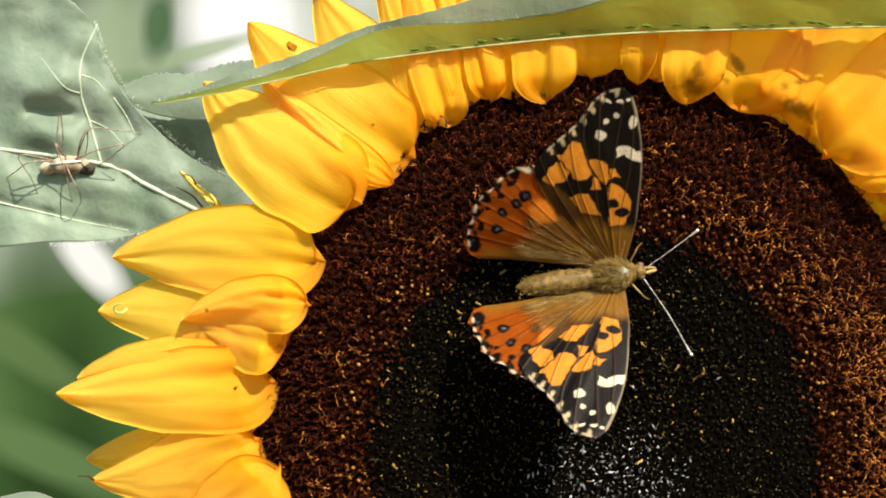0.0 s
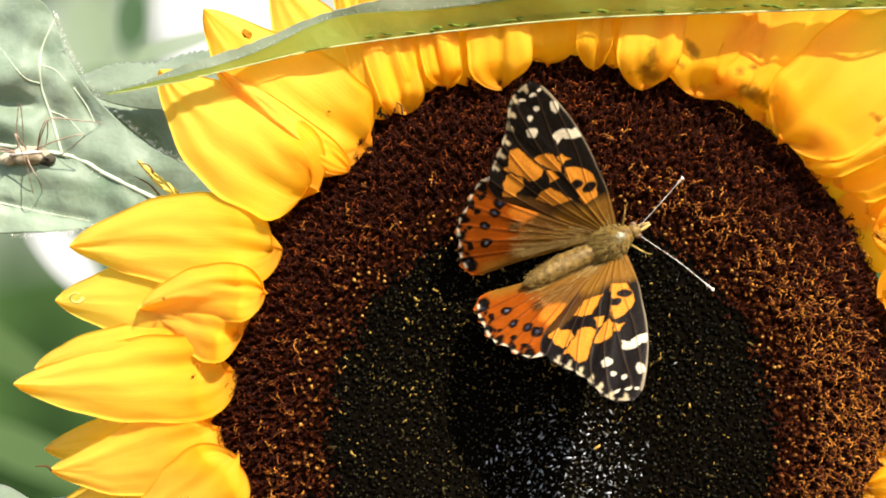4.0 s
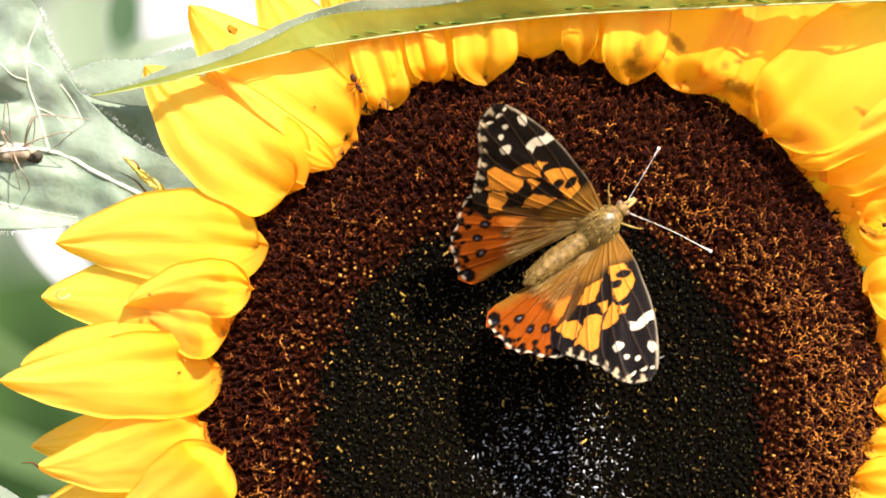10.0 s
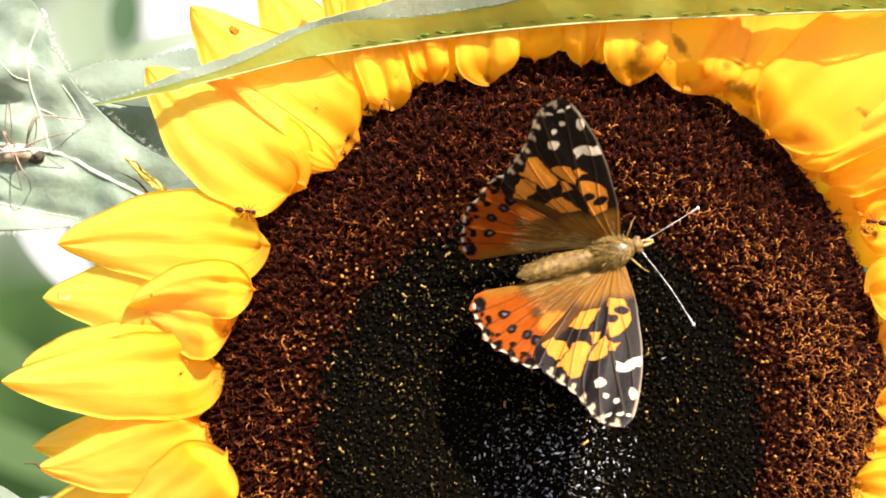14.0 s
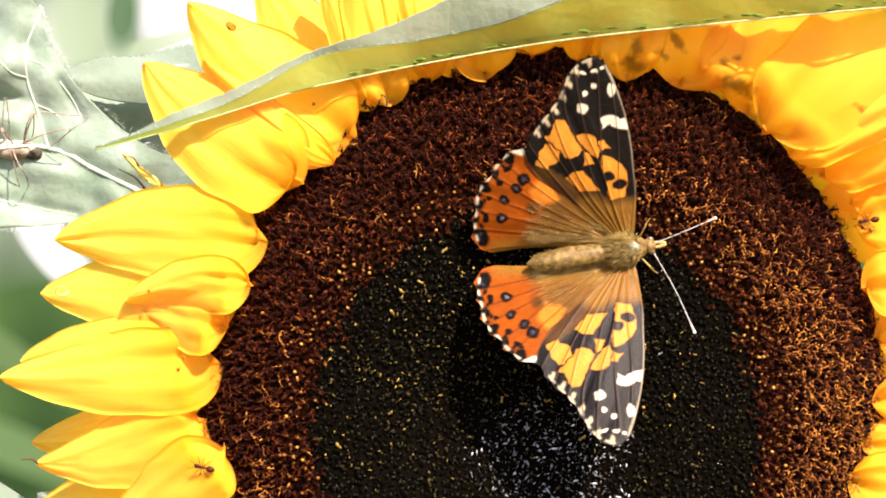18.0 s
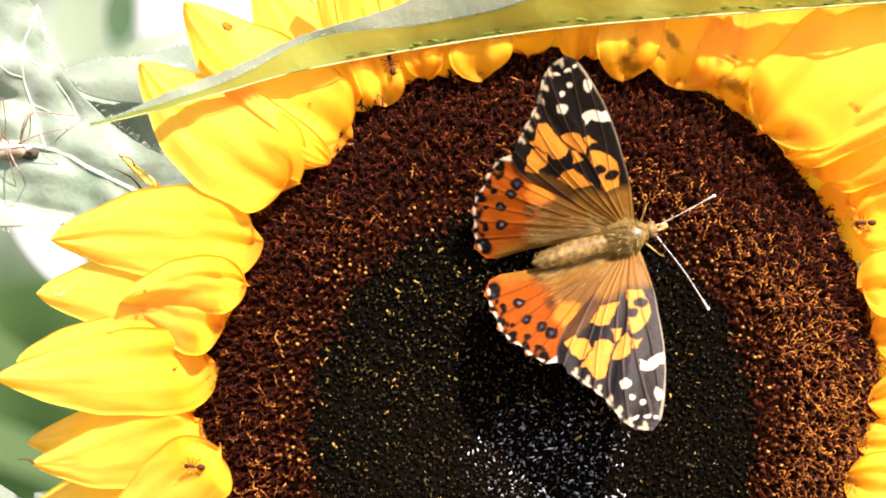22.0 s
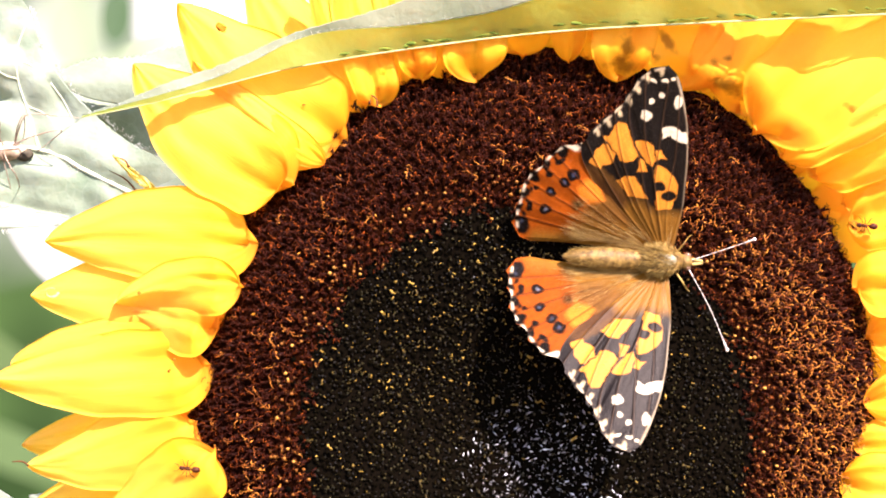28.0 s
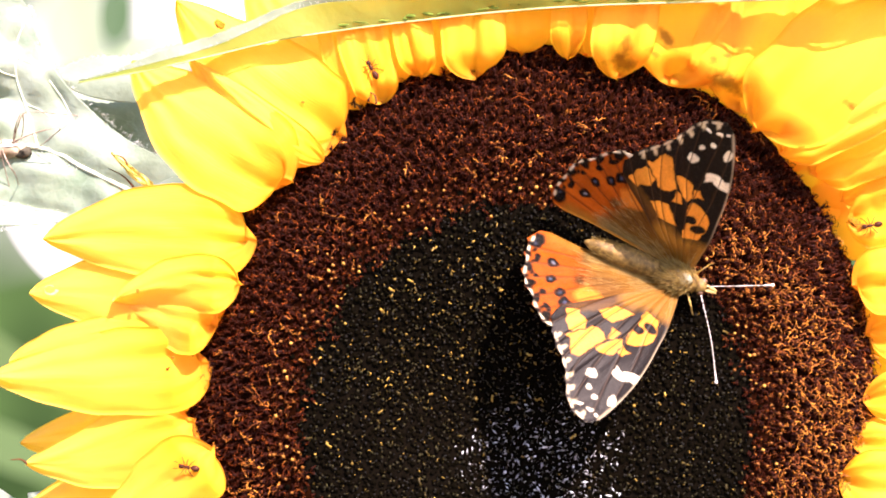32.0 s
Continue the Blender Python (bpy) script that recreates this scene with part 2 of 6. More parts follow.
col = mixed(t, ramp(t, dust, [(0.60, (0, 0, 0)), (0.72, (0.09, 0.09, 0.09))]), col, (0.46, 0.36, 0.25))
t.links.new(col, b.inputs["Base Color"])
bw = node(t, "RGBToBW", Color=attr.outputs[0])
gloss = ramp(t, bw.outputs[0], [(0.01, (0.17, 0.17, 0.17)), (0.10, (0.16, 0.16, 0.16))])
dull = t.nodes.new("ShaderNodeMath")
dull.operation = "MULTIPLY"
t.links.new(gloss, dull.inputs[0])
t.links.new(attr.outputs["Alpha"], dull.inputs[1])
t.links.new(dull.outputs[0], b.inputs["Specular IOR Level"])
bump(t, b, grain, 0.6, 0.00012)
b.inputs["Specular Tint"].default_value = (1.0, 0.94, 0.86, 1)
through_light(t, b, col, 0.34)
WING = m


# ---- building helpers ----
def mesh_of(name, verts, faces, mats, smooth=True, index=None):
    me = bpy.data.meshes.new(name)
    me.from_pydata([tuple(v) for v in verts], [], [tuple(f) for f in faces])
    for mt in (mats if isinstance(mats, (list, tuple)) else [mats]):
        me.materials.append(mt)
    if index is not None:
        me.polygons.foreach_set("material_index", np.asarray(index, dtype=np.int32))
    me.polygons.foreach_set("use_smooth", np.full(len(me.polygons), smooth))
    me.update()
    return me


def part(name, data, mat, parent, label=""):
    """One mesh object under a thing or a part. data: a mesh, or a bmesh that is used up."""
    if isinstance(data, bmesh.types.BMesh):
        me = bpy.data.meshes.new(name)
        data.to_mesh(me)
        data.free()
        me.materials.append(mat)
        me.polygons.foreach_set("use_smooth", np.full(len(me.polygons), True))
    else:
        me = data
    ob = new(name, me)
    ob.parent = parent
    ob.matrix_parent_inverse = parent.matrix_basis.inverted()
    return tagged(ob, label)


def spline(points, count):
    """Smooth curve through control points, evenly sampled by length."""
    p = np.asarray(points, float)
    q = np.vstack([2 * p[0] - p[1], p, 2 * p[-1] - p[-2]])
    out = []
    for i in range(len(p) - 1):
        a, b_, c, d = q[i:i + 4]
        for s in np.linspace(0, 1, 24, endpoint=False):
            out.append(0.5 * (2 * b_ + (c - a) * s + (2 * a - 5 * b_ + 4 * c - d) * s * s + (3 * b_ - a - 3 * c + d) * s ** 3))
    out.append(p[-1])
    out = np.array(out)
    run = np.concatenate([[0], np.cumsum(np.linalg.norm(np.diff(out, axis=0), axis=1))])
    want = np.linspace(0, run[-1], count)
    return np.stack([np.interp(want, run, out[:, k]) for k in range(p.shape[1])], 1)


def coons(c0, c1, d0, d1):
    """Blend a patch from its four edges: c0, c1 run along, d0, d1 across."""
    n_, m_ = len(c0), len(d0)
    s = np.linspace(0, 1, n_)[:, None, None]
    w = np.linspace(0, 1, m_)[None, :, None]
    lc = (1 - w) * c0[:, None] + w * c1[:, None]
    ld = (1 - s) * d0[None] + s * d1[None]
    bl = (1 - s) * (1 - w) * c0[0] + (1 - s) * w * c1[0] + s * (1 - w) * c0[-1] + s * w * c1[-1]
    return lc + ld - bl


def grid_faces(n_, m_, flip=False):
    i = np.arange(n_ * m_).reshape(n_, m_)
    f = np.stack([i[:-1, :-1], i[1:, :-1], i[1:, 1:], i[:-1, 1:]], -1).reshape(-1, 4)
    return f[:, ::-1] if flip else f


def tube(path, radii, sides=6):
    """A round tube along a path: vertices and faces."""
    p = np.asarray(path, float)
    tang = np.gradient(p, axis=0)
    tang /= np.linalg.norm(tang, axis=1)[:, None] + 1e-12
    ref = np.array([0.31, 0.22, 0.92]) if abs(tang[0][2]) < 0.8 else np.array([1.0, 0.1, 0.0])
    sidev = np.cross(tang, ref)
    sidev /= np.linalg.norm(sidev, axis=1)[:, None] + 1e-12
    up = np.cross(sidev, tang)
    a = np.linspace(0, 2 * np.pi, sides, endpoint=False)
    r = np.broadcast_to(np.asarray(radii, float), (len(p),))
    v = p[:, None] + r[:, None, None] * (np.cos(a)[None, :, None] * sidev[:, None] + np.sin(a)[None, :, None] * up[:, None])
    f = []
    for i in range(len(p) - 1):
        for j in range(sides):
            k = (j + 1) % sides
            f.append((i * sides + j, i * sides + k, (i + 1) * sides + k, (i + 1) * sides + j))
    f.append(tuple(range(sides))[::-1])
    f.append(tuple(range((len(p) - 1) * sides, len(p) * sides)))
    return v.reshape(-1, 3), f


def tube_part(name, path, radii, mat, parent, label="", sides=6):
    v, f = tube(path, radii, sides)
    return part(name, mesh_of(name, v, f, mat), mat, parent, label)


def blob(size, at_=(0, 0, 0), rot=None, seg=20, rings=14, warp=0.0, rib=0, rib_depth=0.0):
    """A bmesh ellipsoid, optionally uneven or ringed along its x axis."""
    bm = bmesh.new()
    bmesh.ops.create_uvsphere(bm, u_segments=seg, v_segments=rings, radius=1.0, matrix=Matrix.Rotation(radians(90), 4, "Y"))
    for v in bm.verts:
        k = 1.0
        if warp:
            k += warp * noise.noise(v.co * 3.1 + Vector(size) * 900)
        if rib:
            k *= 1 + rib_depth * math.cos(v.co.x * math.pi * rib)
        v.co = Vector((v.co.x * size[0], v.co.y * size[1] * k, v.co.z * size[2] * k))
        if rot:
            v.co = rot @ v.co
        v.co += Vector(at_)
    return bm


def thing(name, label, category, base=(0, 0, 0), group="", kind=""):
    ob = new(name)
    ob.empty_display_size = 0.01
    ob.location = base
    return tagged(ob, label, category, group, kind)


def scatter(name, templates, placing, mats, parent, label=""):
    """Join many small copies of templates (verts, faces, material index) into one mesh of kind stuff.
    placing: rows of (template, origin, 3x3 matrix)."""
    vs, fs, ix, base = [], [], [], 0
    for k, o, mtx in placing:
        v, f, mi = templates[k]
        vs.append(v @ mtx.T + o)
        fs.extend(tuple(i + base for i in face) for face in f)
        ix.extend(mi)
        base += len(v)
    ob = part(name, mesh_of(name, np.vstack(vs), fs, mats, True, ix), None, parent, label)
    return tagged(ob, kind="stuff")


def turned(axis_z, spin, scale):
    """3x3 matrix: z along the axis, spun about it, scaled."""
    z = np.asarray(axis_z, float)
    z = z / np.linalg.norm(z)
    h = np.array([1.0, 0, 0]) if abs(z[0]) < 0.8 else np.array([0, 0, 1.0])
    x = np.cross(h, z)
    x /= np.linalg.norm(x)
    y = np.cross(z, x)
    c, s = math.cos(spin), math.sin(spin)
    return np.stack([c * x + s * y, -s * x + c * y, z], 1) * scale


# ---- ground, far garden ----
def build_setting():
    n_ = 60
    x = np.linspace(-1, 1, n_)
    gx, gy = np.meshgrid(np.sign(x) * np.abs(x) ** 3 * 400, np.sign(x) * np.abs(x) ** 3 * 400, indexing="ij")
    gz = GROUND + 0.02 * np.sin(gx * 3.1) * np.cos(gy * 2.3)
    soil = speckled("soil", (0.05, 0.035, 0.02), (0.10, 0.08, 0.04), 9, 0.9)
    g = new("ground", mesh_of("ground", np.stack([gx, gy, gz], -1).reshape(-1, 3), grid_faces(n_, n_), soil))
    tagged(g, "dark garden soil under the sunflowers", "ground", kind="structure")
    # the far garden lies out of focus: soft patches of foliage and a pale wall
    m, t, n, b = material("far_garden", 0.9, 0.1)
    v = coords(t)
    sep = node(t, "SeparateXYZ", Vector=v)
    blur = node(t, "TexNoise", Vector=v, Scale=4.5, Detail=1.0)
    leafy = ramp(t, blur.outputs[0], [(0.36, (0.008, 0.021, 0.004)), (0.5, (0.020, 0.044, 0.010)), (0.64, (0.05, 0.085, 0.030))])
    sway = node(t, "TexNoise", Vector=v, Scale=2.2, Detail=0.5)
    hgt = t.nodes.new("ShaderNodeMath")
    hgt.operation = "MULTIPLY_ADD"
    t.links.new(sway.outputs[0], hgt.inputs[0])
    hgt.inputs[1].default_value = 0.55
    t.links.new(sep.outputs[2], hgt.inputs[2])
    wall = ramp(t, hgt.outputs[0], [(0.26, (0, 0, 0)), (0.46, (0.8, 0.8, 0.8))])
    stems = node(t, "TexNoise", Vector=coords(t, (3.2, 3.2, 0.9)), Scale=2.6, Detail=1.5)
    pale = ramp(t, stems.outputs[0], [(0.36, (0.07, 0.10, 0.06)), (0.48, (0.26, 0.28, 0.25)), (0.65, (0.46, 0.46, 0.46))])
    col = mixed(t, wall, leafy, pale)
    # a gap in the foliage where the wall shows, and two blurred leaves
    for u, v_, ru, rv, turn, tone in ((-40, 600, 170, 30, 35, (0.045, 0.075, 0.025)), (20, 800, 150, 36, 25, (0.05, 0.085, 0.03)), (92, 452, 84, 30, 50, (0.40, 0.40, 0.40)), (340, 10, 80, 90, 10, (0.44, 0.43, 0.45)), (130, 50, 50, 80, 0, (0.13, 0.17, 0.10)), (270, 70, 120, 14, -18, (0.14, 0.18, 0.11)), (206, 20, 24, 58, 5, (0.020, 0.050, 0.016)), (170, 130, 60, 24, 0, (0.08, 0.12, 0.06))):
        mp = t.nodes.new("ShaderNodeMapping")
        mp.vector_type = "TEXTURE"
        mp.inputs["Location"].default_value = plan(u, v_, 1.62)
        mp.inputs["Rotation"].default_value = (0, radians(turn), 0)
        far = (1.62 + D) / D * U
        mp.inputs["Scale"].default_value = (ru * far, 1.5, rv * far)
        t.links.new(v, mp.inputs[0])
        ln = node(t, "VectorMath", Vector=mp.outputs[0])
        ln.operation = "LENGTH"
        mr = t.nodes.new("ShaderNodeMapRange")
        mr.inputs["From Min"].default_value, mr.inputs["From Max"].default_value = 1.5, 0.6
        mr.inputs["To Max"].default_value = 0.85
        t.links.new(ln.outputs["Value"], mr.inputs["Value"])
        col = mixed(t, mr.outputs[0], col, tone)
    t.links.new(col, b.inputs["Base Color"])
    a = np.linspace(-1.1, 1.1, 40)
    rows = np.array([[(2.3 * math.sin(p), 2.3 * math.cos(p) - 0.6, z) for z in (GROUND, 3.0)] for p in a])
    w = new("backdrop", mesh_of("backdrop", rows.reshape(-1, 3), grid_faces(40, 2), m))
    tagged(w, "blurred far garden foliage before a pale wall", "backdrop", kind="structure")


# ---- sunflower ----
CU, CV, CR = 952, 700, 606       # disc centre and radius, plan units
SU, SV = 945, 752                # where the spirals start
HU, HV = 850, 722                # the dip


def dome(u, v):
    """Height of the disc in front of the flower's plane: a cushion with a shallow dip."""
    r = math.hypot(u - CU, v - CV) / CR
    q = math.hypot(u - HU, v - HV)
    s = max(0.0, ((u - CU) * 0.8 + (v - CV) * 0.6) / CR)
    return 0.0115 * (1 - min(r, 1.04) ** 5) + 0.005 * s * s * (1.04 - min(r, 1.04)) * 3 - 0.0048 * math.exp(-(q / 200) ** 2)


def disc_point(u, v, lift=0.0):
    return Vector(((u - 784) * U, -dome(u, v) - lift, (441 - v) * U))


def disc_normal(u, v):
    e = 6
    a, b_ = disc_point(u + e, v) - disc_point(u - e, v), disc_point(u, v - e) - disc_point(u, v + e)
    return a.cross(b_).normalized()


def floret_templates(rng):
    """Open florets: a short dark tube, five ragged lobes and a two-armed curled stigma. Lengths in metres."""
    out = []
    for k in range(16):
        h = rng.uniform(0.0005, 0.0013)
        v, f = tube([(0, 0, -0.0008), (0, 0, h)], [0.00022, 0.00024], 5)
        vs, fs, ix = [np.array(v)], list(f), [0] * len(f)
        base = len(v)
        for n_ in range(5):
            p = n_ * 1.2566 + rng.uniform(-0.35, 0.35)
            c, s_ = math.cos(p), math.sin(p)
            r1, r2, r3 = 0.0002, rng.uniform(0.0003, 0.0005), rng.uniform(0.0004, 0.0008)
            z1, z2 = h - 0.0001, h + rng.uniform(0.0, 0.0003)
            z3 = z2 + rng.uniform(-0.0004, 0.0002)
            w1, w2 = 0.00012, rng.uniform(0.00008, 0.00016)
            q = [(r1 * c - w1 * s_, r1 * s_ + w1 * c, z1), (r1 * c + w1 * s_, r1 * s_ - w1 * c, z1),
                 (r2 * c + w2 * s_, r2 * s_ - w2 * c, z2), (r2 * c - w2 * s_, r2 * s_ + w2 * c, z2), (r3 * c, r3 * s_, z3), (r2 * c, r2 * s_, z2 - 0.00009)]
            vs.append(np.array(q))
            fs += [tuple(i + base for i in t) for t in ((0, 1, 2, 3), (3, 2, 4), (2, 5, 4), (5, 3, 4), (1, 0, 5), (2, 1, 5), (0, 3, 5))]
            ix += [1 if n_ % 2 else 0] * 7
            base += 6
        for side in (-1, 1):
            turn = rng.uniform(2.4, 6.2)
            rad = rng.uniform(0.00018, 0.00062)
            twist = rng.uniform(-1.8, 1.8)
            a = np.linspace(0, turn, 9)
            wane = np.linspace(1.0, rng.uniform(0.4, 1.0), 9)
            px = side * rad * (1 - np.cos(a) * wane) + side * 0.00006
            pz = h + rad * np.sin(a) * wane + rng.uniform(0, 0.0004)
            py = twist * 0.0003 * a / turn * side
            pts = np.stack([px, py, pz], 1) + np.array([[rng.gauss(0, 0.00005) for _ in range(3)] for _ in range(9)])
            tv, tf = tube(pts, np.array([rng.uniform(0.00003, 0.00007) for _ in range(9)]) * np.linspace(1.1, 0.6, 9), 4)
            vs.append(tv)
            fs += [tuple(i + base for i in q) for q in tf]
            ix += [1] * len(tf)
            base += len(tv)
        out.append((np.vstack(vs), fs, ix))
    return out


def crumb(rng, size, lift, mat):
    """A small angular lump."""
    v = [(rng.uniform(0.5, 1.2), 0, 0), (-rng.uniform(0.5, 1.2), 0, 0), (0, rng.uniform(0.4, 1), 0), (0, -rng.uniform(0.4, 1), 0), (rng.uniform(-.3, .3), rng.uniform(-.3, .3), rng.uniform(0.4, 0.9)), (0, 0, -0.8)]
    v = np.array(v) * size + np.array([0, 0, lift])
    f = [(0, 2, 4), (2, 1, 4), (1, 3, 4), (3, 0, 4), (2, 0, 5), (1, 2, 5), (3, 1, 5), (0, 3, 5)]
    return v, f, [mat] * 8


def bud_templates(rng):
    """Closed buds of the middle: low six-sided domes, then small curled or crumbled tips, then pale glint flakes, then
    dry scales.
    """
    out = []
    for k in range(5):
        r, h = 0.00044, rng.uniform(0.00008, 0.00022)
        rings = [(r, -0.0004), (r * 1.05, h * 0.35), (r * 0.62, h * 0.85), (r * 0.2, h)]
        v, f = [], []
        for i, (q, z) in enumerate(rings):
            for j in range(6):
                p = j * math.pi / 3
                v.append((q * math.cos(p), q * math.sin(p), z))
        for i in range(3):
            for j in range(6):
                f.append((i * 6 + j, i * 6 + (j + 1) % 6, i * 6 + 6 + (j + 1) % 6, i * 6 + 6 + j))
        f.append(tuple(range(18, 24)))
        out.append((np.array(v), f, [0] * len(f)))
    for k in range(6):
        if k < 3:
            a = np.linspace(0, rng.uniform(1.5, 4.0), 6)
            rad = rng.uniform(0.00022, 0.00050)
            pts = np.stack([rad * (1 - np.cos(a)), 0.0001 * a, 0.0003 + rad * np.sin(a)], 1)
            pts += np.array([[rng.gauss(0, 0.00005) for _ in range(3)] for _ in range(6)])
            v, f = tube(pts, [rng.uniform(0.00006, 0.00013) for _ in range(6)], 4)
            out.append((v, f, [1] * len(f)))
        else:
            out.append(crumb(rng, rng.uniform(0.00018, 0.0003), 0.00042, 1))
    for k in range(4):
        v, f, ix = crumb(rng, 0.00042, 0.0005, 2)
        out.append((v * np.array([rng.uniform(0.12, 0.36), rng.uniform(0.7, 1.9), 0.5]) + np.array([0, 0, 0.0002]), f, ix))
    for k in range(4):
        v, f, ix = crumb(rng, 0.00030, 0.0003, 3)
        out.append((v * np.array([rng.uniform(0.4, 0.8), rng.uniform(0.8, 1.5), 1.0]), f, ix))
    return out


def pollen_templates(rng):
    out = []
    for k in range(3):
        bm = bmesh.new()
        bmesh.ops.create_icosphere(bm, subdivisions=1, radius=0.00030)
        for v in bm.verts:
            v.co *= rng.uniform(0.7, 1.25)
            v.co.z += 0.0011
        out.append((np.array([v.co[:] for v in bm.verts]), [tuple(v.index for v in f.verts) for f in bm.faces], [2] * len(bm.faces)))
        bm.free()
    return out


FRONT = []            # petal surface points, for what rests on them


def surface(u, v):
    """Depth of the frontmost petal near a place of the plan."""
    a = np.asarray(FRONT)
    d = np.hypot(a[:, 0] - u, a[:, 1] - v)
    near = a[d < max(14.0, d.min() + 1)]
    return float(near[:, 2].min())


def petal(parent, tip, root, width, depth=(0.0, -0.004, 0.004), bend=0.0, cup=0.0012, blunt=0.5, seed=0, mat=None, curl=0.0, lobe=0.0, name="petal", twist=0.0, trough=0.0016, end=0.2):
    """A ray petal from its inner end (root), folded into a trough, to its pointed tip, in plan units.
    depth: y at the inner end, on the shoulder and at the tip. end: the share of the length in which the inner end widens."""
    rng = random.Random(seed)
    nl, nw = 48, 21
    a, b_ = np.array(root, float), np.array(tip, float)
    ax = b_ - a
    ax /= np.linalg.norm(ax)
    sd = np.array([-ax[1], ax[0]])
    ctrl = (a + b_) / 2 + sd * bend
    verts, uvs = [], []
    ph, keel, ridge = rng.uniform(0, 6), rng.uniform(-0.3, 0.3), rng.uniform(0.5, 1.1)
    skew = rng.uniform(-0.25, 0.25)
    for i in range(nl):
        s = (i / (nl - 1)) ** 1.8
        c = (1 - s) ** 2 * a + 2 * s * (1 - s) * ctrl + s * s * b_
        tg = 2 * (1 - s) * (ctrl - a) + 2 * s * (b_ - ctrl)
        tg /= np.linalg.norm(tg)
        nr = np.array([-tg[1], tg[0]])
        k = min(s / end, 1)
        rise = math.sqrt(max(0.0, 1 - (1 - k) ** 2))
        w = width / 2 * rise * (1 - s ** (1.6 + 2 * blunt)) ** 0.8 * (0.86 + 0.14 * math.sin(math.pi * min(1, s * 1.2)))
        y = depth[0] + (depth[1] - depth[0]) * math.sin(k * math.pi / 2)
        if s > end:
            e = (s - end) / (1 - end)
            y = depth[1] + (depth[2] - depth[1]) * e ** 1.12
        y += curl * max(0.0, s - 0.8) ** 2 * 25
        gather = math.exp(-(s / 0.26) ** 2)
        for j in range(nw):
            q = -1 + 2 * j / (nw - 1)
            wob = 1 + 0.03 * math.sin(s * 9 + ph + q) + 0.02 * math.sin(s * 23 + ph * 2 + q * 2) + lobe * math.sin(s * 5.5 + ph) * (q > 0)
            pos = c + nr * w * q * wob + tg * width * 0.10 * gather * (0.5 * math.cos(q * 4.5 + ph) + skew * q)
            yy = y + cup * (q * q - 0.4) * (0.4 + s)
            # folded where it leaves the head, then keeled with two ribs that run to the tip
            yy += trough * gather * (0.55 - min(1.0, abs(q - keel) * 1.25) ** 0.8)
            fade = (1 - 0.6 * gather) * (1 - s) ** 0.4
            yy -= 0.00042 * ridge * fade * (math.exp(-((q - keel - 0.34) / 0.16) ** 2) + math.exp(-((q - keel + 0.34) / 0.16) ** 2))
            yy += 0.00022 * fade * math.exp(-((q - keel) / 0.10) ** 2)
            yy += 0.00010 * math.cos(q * 13 + ph) * fade
            yy += twist * q * s + 0.0011 * noise.noise((s * 2.4 + seed, q * 1.2, seed * 0.7)) + 0.00028 * noise.noise((s * 6 + seed, q * 5.0, seed * 0.3))
            verts.append(plan(pos[0], pos[1], yy))
            FRONT.append((pos[0], pos[1], yy))
            uvs.append((s, q * 0.5 + 0.5 + seed))
    faces = grid_faces(nl, nw)
    me = mesh_of(name, verts, faces, mat or PETAL)
    lay = me.uv_layers.new(name="along")
    loop = np.zeros(len(me.loops), dtype=np.int32)
    me.loops.foreach_get("vertex_index", loop)
    lay.data.foreach_set("uv", np.array(uvs, dtype=np.float32)[loop].ravel())
    ob = part(name, me, None, parent)
    sol = ob.modifiers.new("thickness", "SOLIDIFY")
    sol.thickness = 0.00022
    sol.use_rim_only = True
    return ob


